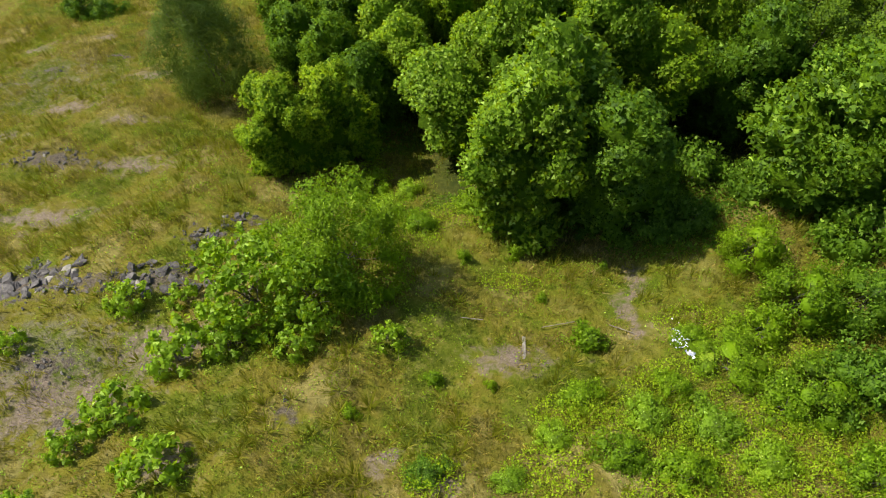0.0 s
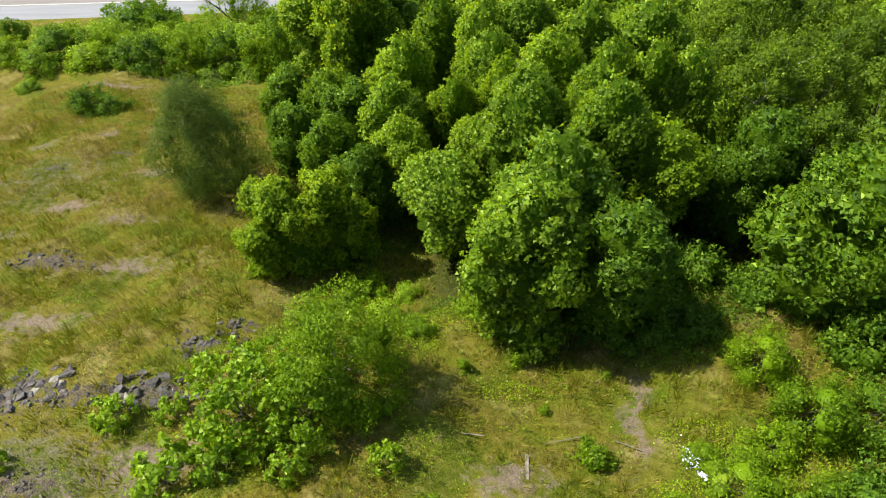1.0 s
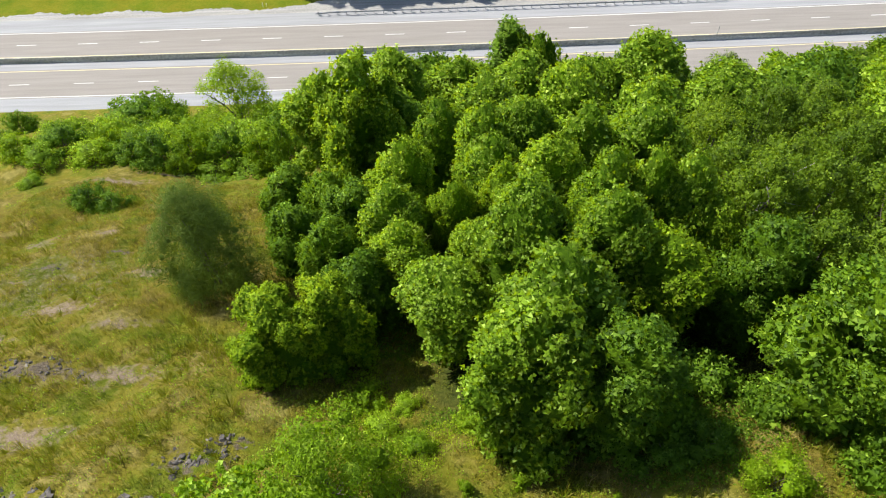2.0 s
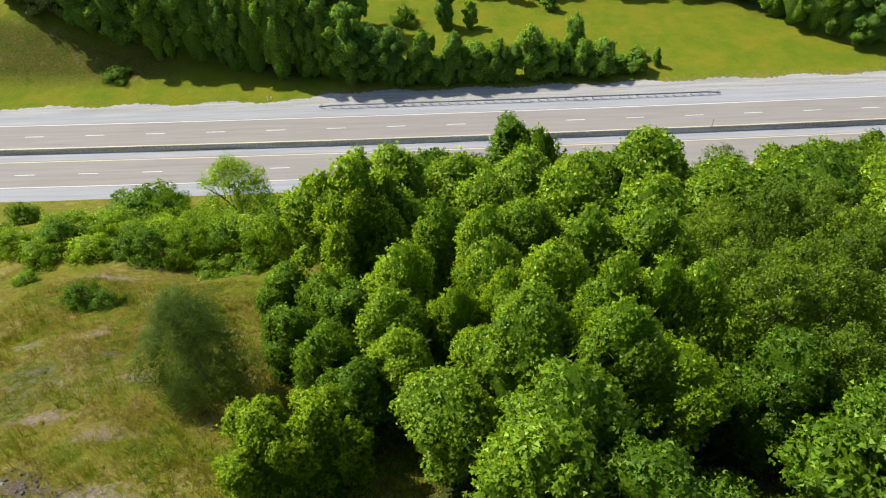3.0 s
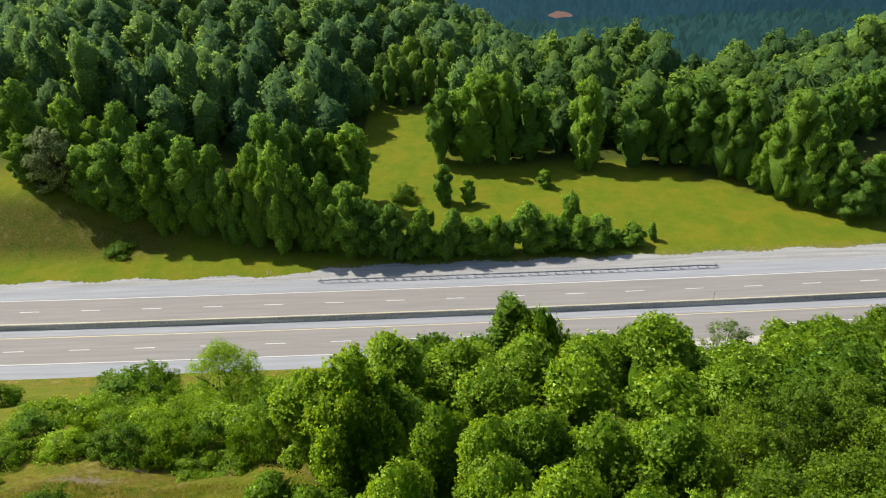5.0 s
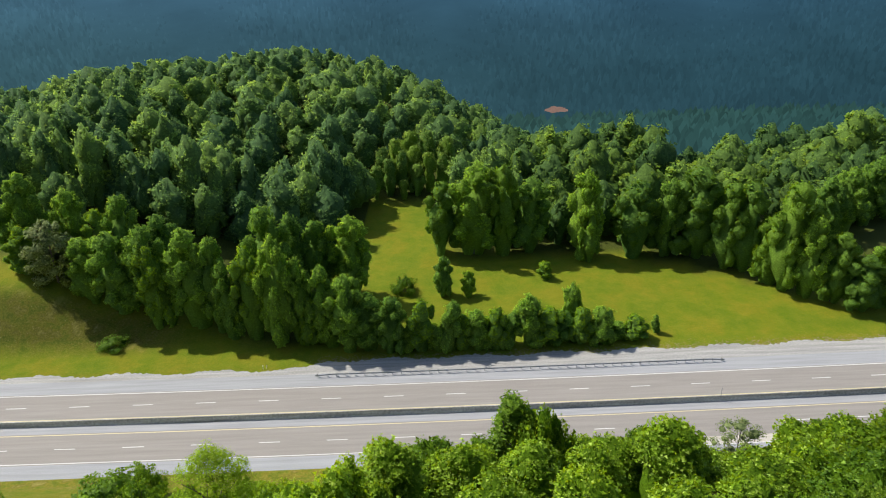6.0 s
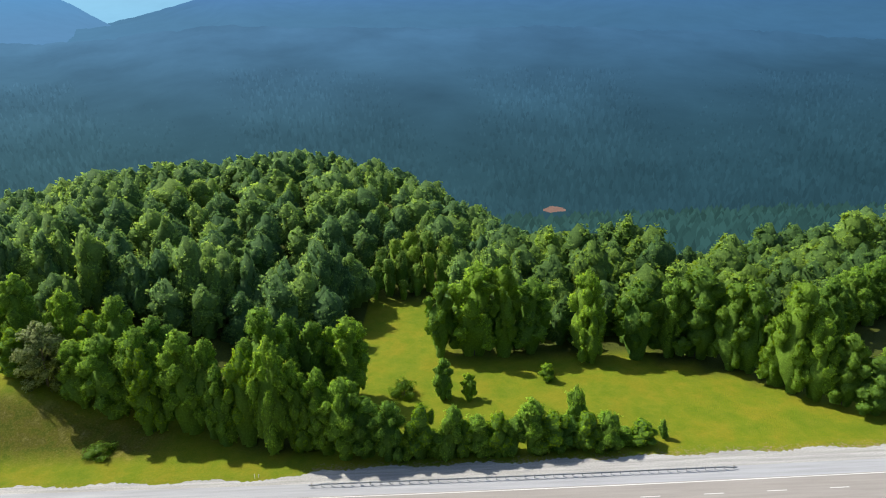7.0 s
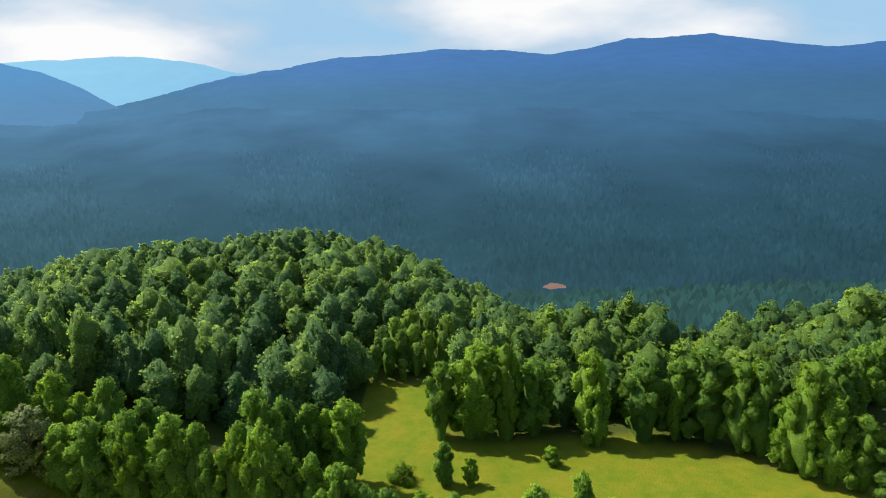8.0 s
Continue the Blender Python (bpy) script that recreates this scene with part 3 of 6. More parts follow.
def dome_tree(rng, label, height, width, bank, leaf_mat, trunk, group, count=7, main=0.6, mass=None, name="tree", **crown):
    """A tree whose leafy crown hangs to the ground."""
    v, f, n, inner = clustered(rng, bank, height / width, count, main, **crown)
    top = thing(name, label, "tree", group)
    part("trunk", trunk_mesh("trunk", rng, height * 0.8, trunk, crown_lobes(rng, height, width * 0.4, 0.3, 8, 0.4, "round"), 5, BARK), top)
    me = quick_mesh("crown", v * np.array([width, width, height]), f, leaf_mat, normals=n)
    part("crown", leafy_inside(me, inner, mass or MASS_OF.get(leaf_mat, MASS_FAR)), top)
    SIZES[top] = (height, width)
    return top


def trunk_mesh(name, rng, height, radius, lobes, limbs, material_, lean=0.06, stems=1):
    lines = []
    for s in range(stems):
        ox, oy = (0, 0) if stems == 1 else (rng.uniform(-0.3, 0.3), rng.uniform(-0.3, 0.3))
        lx, ly = rng.uniform(-lean, lean) * height * (1 if stems == 1 else 3), rng.uniform(-lean, lean) * height * (1 if stems == 1 else 3)
        main = [(ox + lx * t * t, oy + ly * t * t, height * 0.86 * t - 0.4 * (t == 0), radius * (1.25 if t == 0 else 1) * (1 - 0.82 * t)) for t in (0, 0.06, 0.25, 0.5, 0.75, 1)]
        lines.append(main)
    for k in range(limbs):
        lob = lobes[rng.integers(0, len(lobes))]
        t = min(0.85, max(0.18, 0.75 * (lob[2] - 0.35 * math.hypot(lob[0], lob[1])) / height))
        m = lines[k % stems]
        sx, sy = m[0][0] + (m[-1][0] - m[0][0]) * t * t, m[0][1] + (m[-1][1] - m[0][1]) * t * t
        sz, r = height * 0.86 * t, radius * 0.45 * (1 - 0.7 * t)
        mid = (0.45 * sx + 0.55 * lob[0], 0.45 * sy + 0.55 * lob[1], 0.6 * sz + 0.4 * lob[2], r * 0.6)
        lines.append([(sx, sy, sz, r), mid, (lob[0], lob[1], lob[2] + lob[3] * 0.5, r * 0.15)])
    v, f = tubes(lines)
    return quick_mesh(name, v, f, material_, True)


def plant(rng, name, label, category, height, width, leaves, leaf, leaf_mat, shape="round", base=0.2, lobes=24, lobe=0.42, aspect=0.62,
          trunk=0.14, limbs=9, stems=1, bark=None,  hang=0.0, outward=0.7, shell=(0.35, 1.12), woody="trunk", group="", flat=0.85, wild=0.8, rounded=0.35, even=0.0, core=0.62):
    """A tree or shrub at the origin: a woody trunk or stems, and a crown of leaves."""
    lb = crown_lobes(rng, height, width, base, lobes, lobe, shape, even)
    top = thing(name, label, category, group)
    part(woody, trunk_mesh(woody, rng, height, trunk, lb, limbs, bark or BARK, stems=stems), top)
    part("crown" if woody == "trunk" else "foliage", crown_mesh("crown", rng, lb, leaves, leaf, aspect, leaf_mat, outward, hang, shell, flat, wild, rounded, core, 0.25 + 0.5 * even), top)
    SIZES[top] = (height, width)
    return top


SIZES, STOOD = {}, set()


def set_plant(model, x, y, height, width, turn, label=""):
    """Stands a plant on the ground at that height and width: the model itself the first time, then copies."""
    h0, w0 = SIZES[model]
    m = pose(x, y, float(ground_z(x, y)) - 0.05, 0, 0, turn) @ Matrix.Diagonal((width / w0, width / w0, height / h0, 1))
    if model in STOOD:
        ob = copy_thing(model, m @ Matrix.Diagonal((*(1 / s for s in model.scale), 1)))
    else:
        STOOD.add(model)
        model.matrix_basis = m
        ob = model
    return tagged(ob, label) if label else ob


# ---------------------------------------------------------------- ground: one sheet out to the horizon
def graded(lo, hi, fine_lo, fine_hi, step_, grow):
    mid = list(np.arange(fine_lo, fine_hi, step_))
    a, b, s = [], [], step_
    x = fine_lo
    while x > lo:
        s *= grow
        x -= s
        a.append(max(x, lo))
    s, x = step_, mid[-1]
    while x < hi:
        s *= grow
        x += s
        b.append(min(x, hi))
    return np.array(a[::-1] + mid + b)


def spot(x, y, cx, cy, rx, ry):
    return np.exp(-0.7 * (((x - cx) / rx) ** 2 + ((y - cy) / ry) ** 2))


STONE_SPOTS = [(-22.6, -108.7, 2.4, 1.3), (-16.9, -108.9, 2.0, 0.9), (-15.7, -106.6, 1.6, 0.7), (-25.3, -100.5, 2.8, 0.9), (-20, -112.7, 1.6, 0.7),
               (-18.7, -114.7, 1.0, 0.5), (-10.9, -115.1, 0.8, 0.5), (-30, -90.5, 1.2, 0.4), (-26.5, -88.5, 1.0, 0.4), (-30, -73.4, 3, 0.4),
               (-19.6, -109.1, 1.5, 0.6), (-14.4, -105.7, 1.1, 0.5)]
BARE_SPOTS = [(-3.4, -113.1, 1.7, 0.75), (1.3, -110.7, 0.6, 0.9), (1.6, -111.8, 0.4, 0.8), (-7.8, -116.7, 0.8, 0.5), (-6, -117.4, 0.8, 0.5), (-21, -100.9, 2.4, 0.8),
              (-14.5, -116.5, 1.5, 0.8), (-19.5, -114, 3.0, 1.6), (-33, -87, 1.6, 0.6), (-28, -86, 1.2, 0.5), (-33, -75.5, 3, 0.6), (2.2, -109.4, 0.5, 0.9), (3.4, -116.2, 0.9, 0.4),
              (-16, -112, 2.5, 1.2), (-24, -104.5, 3, 0.8), (-27, -95, 2.6, 0.7), (-23.5, -91.5, 1.8, 0.6), (-31, -97.5, 2.6, 0.8), (-22.5, -97, 2.0, 0.5), (-34, -92, 2.6, 0.7)]
# greener grass in the clearing and below the feathery shrub
GREEN_SPOTS = [(0.6, -7, -107, 3, 2.2), (0.55, 2.5, -110, 4, 2), (0.5, -12.5, -105.5, 2, 1.4), (0.6, -20, -97.5, 3, 1.1), (0.6, 4, -114, 4, 2), (0.45, -2, -109, 3, 1.6), (0.6, -45, -62, 14, 9), (0.5, -21, -77, 4, 4)]
FIELD_EDGE_X = [-120, -60, -34, -25, -22, -4, -2, 4, 30, 53, 80, 98, 140]
FIELD_EDGE_Y = [24, 24, 18, 50, 97, 101, 66, 62, 60, 57, 40, 28, 20]


def land_masks(x, y):
    v = y - bend(x)
    stone = np.max([spot(x, y, *s) for s in STONE_SPOTS], axis=0) * 0.75
    bare = np.max([spot(x, y, *s) for s in BARE_SPOTS], axis=0) * 0.6
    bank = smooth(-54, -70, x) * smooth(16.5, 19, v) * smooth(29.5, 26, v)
    lush = smooth(6, 9, v) * (1 - 0.85 * bank)
    lush = np.maximum(lush, smooth(-72, -62, v) * (v < 0) * (0.75 - 0.6 * smooth(-26, -21, v)))
    lush = np.maximum(lush, np.max([k * spot(x, y, *s) for k, *s in GREEN_SPOTS], axis=0))
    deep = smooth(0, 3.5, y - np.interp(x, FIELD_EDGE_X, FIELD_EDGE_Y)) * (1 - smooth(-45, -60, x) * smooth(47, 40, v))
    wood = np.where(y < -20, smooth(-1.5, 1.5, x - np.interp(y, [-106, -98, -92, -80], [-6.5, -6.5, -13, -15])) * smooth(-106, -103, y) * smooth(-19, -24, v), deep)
    heath = smooth(-108, -94, y) * smooth(-8, -14, x) * smooth(-70, -78, y)
    bare = np.maximum(bare, 0.12 * bank)
    # the bank: brown scrub, dimmed with half of the shaded floor colour
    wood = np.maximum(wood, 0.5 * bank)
    bare = np.maximum(bare, 0.5 * smooth(9.5, 10.5, v) * smooth(14, 11.5, v) * smooth(-36, -26, x))
    heath = np.maximum(heath, 0.8 * bank)
    scree = 0.62 * np.maximum(spot(x, y, -20.5, -113, 6.0, 3.6), 0.8 * spot(x, y, -29, -92, 7, 5))
    return {"scree": scree, "heath": heath, "stone": stone, "bare": bare, "lush": lush, "woodland": wood}


gx = graded(-4800, 4800, -48, 20, 0.55, 1.1)
gy = graded(-620, 4900, -122, -70, 0.55, 1.05)
GX, GY = np.meshgrid(gx, gy)
GZ = ground_z(GX, GY)
fine = smooth(-19.5, -26, GY - bend(GX))
GZ = GZ + fine * (0.09 * np.sin(GX * 2.3 + 1.7 * np.sin(GY * 1.1)) * np.sin(GY * 2.9 + 0.5) + 0.05 * np.sin(GX * 5.1 + GY * 3.3))
nx, ny = len(gx), len(gy)
ids = np.arange(nx * ny).reshape(ny, nx)
faces = np.stack([ids[:-1, :-1], ids[:-1, 1:], ids[1:, 1:], ids[1:, :-1]], -1).reshape(-1, 4)
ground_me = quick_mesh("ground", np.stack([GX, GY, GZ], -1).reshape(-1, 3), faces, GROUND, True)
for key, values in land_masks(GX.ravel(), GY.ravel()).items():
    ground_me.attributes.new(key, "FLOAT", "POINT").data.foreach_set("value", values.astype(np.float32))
ground = tagged(new("ground", ground_me), "hillside and valley ground of rough grass, meadow and bare stony patches", "ground", kind="structure")


# ---------------------------------------------------------------- the distance
def ridge(name, label, material_, ratio_x, ratio_z, near, far, foot_z, wobble, rough, seed):
    """A mountain: its crest follows the skyline, its flank falls in spurs to the valley."""
    rng = np.random.default_rng(seed)
    u = np.linspace(ratio_x[0], ratio_x[-1], 480)
    v = np.linspace(0, 1.12, 22)
    U, V = np.meshgrid(u, v)
    crest = np.interp(U, ratio_x, ratio_z) * far + 88.7
    ph = rng.uniform(0, 6, 8)
    jag = sum(rough / (k + 1) * np.sin(U * 23 * (k + 1) ** 1.6 + ph[k]) for k in range(8)) + rng.uniform(-0.5, 0.5, U.shape) * rough
    crest = crest + jag * smooth(0.5, 1.0, V)
    dist = near + (far - near) * V
    spur = wobble * np.sin(U * 17 + 2.2 * V + ph[0]) * np.sin(math.pi * np.clip(V, 0, 1)) + 0.4 * wobble * np.sin(U * 41 + 3 * V + ph[1]) * np.sin(math.pi * np.clip(V, 0, 1))
    z = foot_z + (crest - foot_z) * np.clip(V, 0, 1) ** 1.15 - np.maximum(0, V - 1) * 900
    verts = np.stack([-5.3 + U * dist, -106 + dist + spur * 1.5, z + spur * 0.12], -1).reshape(-1, 3)
    k = np.arange(U.size).reshape(U.shape)
    f = np.stack([k[:-1, :-1], k[:-1, 1:], k[1:, 1:], k[1:, :-1]], -1).reshape(-1, 4)
    return tagged(new(name, quick_mesh(name, verts, f, material_, True)), label, "mountain", kind="structure")


ridge("backdrop_farthest_ridge", "hazy pale blue farthest mountain ridge under bright cloud", RIDGE_PALE,
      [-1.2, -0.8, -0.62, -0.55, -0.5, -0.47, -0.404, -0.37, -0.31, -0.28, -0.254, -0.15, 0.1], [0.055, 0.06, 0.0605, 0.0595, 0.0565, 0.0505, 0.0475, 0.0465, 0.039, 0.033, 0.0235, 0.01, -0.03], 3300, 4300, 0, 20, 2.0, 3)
ridge("backdrop_side_ridge", "hazy blue wooded mountain shoulder falling to the valley", RIDGE_LEFT,
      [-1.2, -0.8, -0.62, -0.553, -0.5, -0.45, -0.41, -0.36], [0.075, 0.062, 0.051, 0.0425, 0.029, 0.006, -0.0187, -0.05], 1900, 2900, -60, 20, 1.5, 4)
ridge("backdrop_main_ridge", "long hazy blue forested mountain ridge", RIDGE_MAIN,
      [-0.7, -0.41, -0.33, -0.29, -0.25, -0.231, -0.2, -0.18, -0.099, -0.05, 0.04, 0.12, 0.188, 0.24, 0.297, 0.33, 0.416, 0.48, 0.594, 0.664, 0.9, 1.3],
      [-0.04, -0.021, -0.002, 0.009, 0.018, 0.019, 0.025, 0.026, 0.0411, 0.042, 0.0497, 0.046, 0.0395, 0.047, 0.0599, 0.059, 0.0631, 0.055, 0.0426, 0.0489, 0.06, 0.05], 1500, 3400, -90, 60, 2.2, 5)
ridge("backdrop_spur_ridge", "hazy blue-green wooded spur before the main ridge", RIDGE_MAIN,
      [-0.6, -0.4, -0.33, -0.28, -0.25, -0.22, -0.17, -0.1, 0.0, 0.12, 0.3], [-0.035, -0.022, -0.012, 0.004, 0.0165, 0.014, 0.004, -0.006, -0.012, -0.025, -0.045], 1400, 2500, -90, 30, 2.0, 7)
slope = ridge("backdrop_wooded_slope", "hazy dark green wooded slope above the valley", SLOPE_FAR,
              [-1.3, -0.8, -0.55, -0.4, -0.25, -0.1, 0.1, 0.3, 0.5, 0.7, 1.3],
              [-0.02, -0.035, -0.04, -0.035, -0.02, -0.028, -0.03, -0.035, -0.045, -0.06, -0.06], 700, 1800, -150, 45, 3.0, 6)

# the sky behind the mountains: a wide arc of cloud
az = np.linspace(-1.25, 1.25, 60)
el = np.linspace(-300, 2600, 20)
A, E = np.meshgrid(az, el)
k = np.arange(A.size).reshape(A.shape)
sky_arc = quick_mesh("sky_arc", np.stack([4600 * np.sin(A), -106 + 4600 * np.cos(A), E], -1).reshape(-1, 3),
                     np.stack([k[:-1, :-1], k[:-1, 1:], k[1:, 1:], k[1:, :-1]], -1).reshape(-1, 4), CLOUDS, True)
tagged(new("backdrop_sky", sky_arc), "pale blue sky with bright white cloud banks", "sky", kind="structure")


# ---------------------------------------------------------------- the highway
def strip(name, material_, x0, x1, ya, yb, z, step_=6.0, edge=0.0, seed=0, thick=0.25):
    """A paved strip that follows the highway's bend, with its thickness; edge: how ragged its far side is."""
    rng = np.random.default_rng(seed)
    xs = np.arange(x0, x1 + 0.01, step_)
    rag = rng.uniform(-edge, edge, len(xs)) if edge else np.zeros(len(xs))
    c = bend(xs)
    rows = [np.stack([xs, c + y + r, np.full(len(xs), zz)], -1) for y, r, zz in ((ya, 0, z - thick), (ya, 0, z), (yb, rag, z), (yb, rag, z - thick))]
    n = len(xs)
    f = [(r * n + i, r * n + i + 1, (r + 1) * n + i + 1, (r + 1) * n + i) for r in range(3) for i in range(n - 1)]
    return quick_mesh(name, np.concatenate(rows), f, material_)


road_far = tagged(new("road", strip("road", ASPHALT, -420, 420, -3.95, 3.95, 0.0)), "worn pinkish grey asphalt carriageway with dashed white lane line", "road", kind="structure")
road_near = tagged(new("road", strip("road", ASPHALT, -420, 420, -15.5, -7.55, 0.0)), "worn pinkish grey asphalt carriageway beside the concrete median", "road", kind="structure")
for ya, yb, lab in ((3.95, 7.9, "pale grey paved road shoulder beside the guardrail"), (-7.55, -3.95, "pale paved inner shoulder under the median barrier"), (-19.0, -15.5, "pale grey paved shoulder at the foot of the slope")):
    tagged(new("shoulder", strip("shoulder", SHOULDER, -420, 420, ya, yb, 0.0)), lab, "shoulder", kind="structure")
verge_me = strip("verge", GRAVEL, -420, 420, 7.9, 9.9, -0.02, 0.6, 0.35, 4)
co = np.zeros(len(verge_me.vertices) * 3, np.float32)
verge_me.vertices.foreach_get("co", co)
co = co.reshape(-1, 3)
wide = co[:, 1] > bend(co[:, 0]) + 9
co[wide, 1] += 2.4 * smooth(-32, -26, co[wide, 0]) + 0.5 * np.sin(co[wide, 0] * 0.35)
verge_me.vertices.foreach_set("co", co.ravel())
tagged(new("verge", verge_me), "strip of pale crushed gravel between the shoulder and the grass", "gravel verge", kind="structure")
tagged(new("verge", strip("verge", GRAVEL, -420, 420, -19.7, -19.0, -0.03, 0.8, 0.0, 5)), "narrow dusty gravel edge below the slope", "gravel verge", kind="structure")


def lane_paint(parent, name, material_, ya, yb, z=0.006):
    part(name, strip(name, material_, -420, 420, ya, yb, z, thick=0.004), parent)


lane_paint(road_far, "edge_line", WHITE_PAINT, 3.55, 3.75)
lane_paint(road_far, "median_line", YELLOW_PAINT, -3.8, -3.62)
lane_paint(road_near, "edge_line", WHITE_PAINT, -15.3, -15.1)
lane_paint(road_near, "median_line", YELLOW_PAINT, -8.0, -7.82)
merge = tagged(new("merge_lane", strip("merge_lane", BEIGE, 38, 420, -17.0, -14.9, 0.012, thick=0.2)), "pale beige concrete merge lane beside the asphalt", "road", kind="structure")
part("edge_line", strip("edge_line", WHITE_PAINT, 38, 420, -17.0, -16.82, 0.018, thick=0.004), merge)
dash_me = strip("lane_dash", WHITE_PAINT, -1.9, 1.9, -0.09, 0.09, 0.006, 1.9, 0, 0, 0.004)
DASH = 12.192
for i in range(-16, 17):
    for parent, y, shift in ((road_far, 0.0, 0.0), (road_near, -11.65, 2.2)):
        x = i * DASH + shift
        part("lane_dash", dash_me, parent, at=pose(x, y + float(bend(x)), 0, 0, 0, math.degrees(x / 5600)))

# concrete median barrier, segment by segment
prof = [(-0.31, 0.0), (-0.31, 0.08), (-0.17, 0.33), (-0.09, 1.08), (-0.065, 1.12), (0.065, 1.12), (0.09, 1.08), (0.17, 0.33), (0.31, 0.08), (0.31, 0.0)]
SEG = 6.1
bm = bmesh.new()
ends = [[bm.verts.new((x, y, z)) for y, z in prof] for x in (-SEG / 2 + 0.02, SEG / 2 - 0.02)]
for i in range(len(prof)):
    j = (i + 1) % len(prof)
    bm.faces.new((ends[0][i], ends[0][j], ends[1][j], ends[1][i]))
bm.faces.new(ends[0])
bm.faces.new(ends[1][::-1])
seg_me = bm_mesh("segment", bm, CONCRETE)
barrier = thing("median_barrier", "weathered grey concrete median barrier along the highway", "barrier")
for i in range(-34, 35):
    x = i * SEG
    part("segment", seg_me, barrier, at=pose(x, -5.25 + float(bend(x)), 0.0, 0, 0, math.degrees(x / 5600)))


# guardrail on the far shoulder
def guardrail(x0, x1, y):
    g = thing("guardrail", "galvanised steel guardrail on posts along the far shoulder", "guardrail")
    bm = bmesh.new()
    bmesh.ops.create_cube(bm, size=1, matrix=Matrix.Translation((0, 0, 0.41)) @ Matrix.Diagonal((0.12, 0.18, 0.92, 1)))
    post_me = bm_mesh("post", bm, STEEL)
    bm = bmesh.new()
    bmesh.ops.create_cube(bm, size=1, matrix=Matrix.Translation((0, -0.14, 0.7)) @ Matrix.Diagonal((0.14, 0.14, 0.32, 1)))
    block_me = bm_mesh("spacer_block", bm, WOOD_GREY)
    n = 45
    for i in range(n):
        x = x0 + (x1 - x0) * i / (n - 1)
        part("spacer_block", block_me, part("post", post_me, g, at=pose(x, y + float(bend(x)) + 0.12, 0)))
    wave = [(-0.02, 0.54), (-0.1, 0.61), (-0.02, 0.7), (-0.1, 0.79), (-0.02, 0.87)]
    xs = np.linspace(x0 - 0.6, x1 + 0.6, 60)
    drop = -0.25 * smooth(x0 + 3, x0 - 0.6, xs) - 0.25 * smooth(x1 - 3, x1 + 0.6, xs)
    verts = np.concatenate([np.stack([xs, y + bend(xs) - 0.12 + a + o, b + drop], -1) for o in (0, 0.012) for a, b in (wave if o == 0 else wave[::-1])])
    nn, rows = len(xs), 10
    f = [(r * nn + i, r * nn + i + 1, ((r + 1) % rows) * nn + i + 1, ((r + 1) % rows) * nn + i) for r in range(rows) for i in range(nn - 1)]
    part("rail", quick_mesh("rail", verts, f, STEEL), g, "ribbed galvanised rail")


guardrail(-27.8, 55.6, 6.9)


def marker_post(x, y, h, lean=0.0):
    g = thing("marker_post", "small weathered white marker post at the roadside", "marker post", "roadside marker posts")
    g.matrix_basis = pose(x, y, float(max(ground_z(x, y), 0)) - 0.03, 0, lean, 0)
    v, f = tubes([[(0, 0, 0, 0.05), (0, 0, h * 0.98, 0.045), (0, 0, h, 0.01)]], 8)
    part("post", quick_mesh("post", v, f, WHITE_LITTER), g)
    bm = bmesh.new()
    bmesh.ops.create_cube(bm, size=1, matrix=Matrix.Translation((0, -0.05, h * 0.8)) @ Matrix.Diagonal((0.14, 0.02, 0.32, 1)))
    part("plate", bm_mesh("plate", bm, WHITE_LITTER), g)


marker_post(-39.5, 10.2 + 0.14, 1.1)
marker_post(-38.9, 10.5 + 0.14, 0.8, 12)


def sign_pole(x, y):
    g = thing("pole", "thin grey steel pole on the median barrier", "pole")
    g.matrix_basis = pose(x, y + float(bend(x)), 1.12)
    v, f = tubes([[(0, 0, -0.1, 0.06), (0, 0, 1.9, 0.05), (0, 0, 1.95, 0.01)]], 8)
    part("shaft", quick_mesh("shaft", v, f, STEEL), g)
    bm = bmesh.new()
    bmesh.ops.create_cube(bm, size=1, matrix=Matrix.Translation((0, 0, 0.02)) @ Matrix.Diagonal((0.2, 0.12, 0.04, 1)))
    part("base_plate", bm_mesh("base_plate", bm, STEEL), g)


sign_pole(50.5, -5.25)


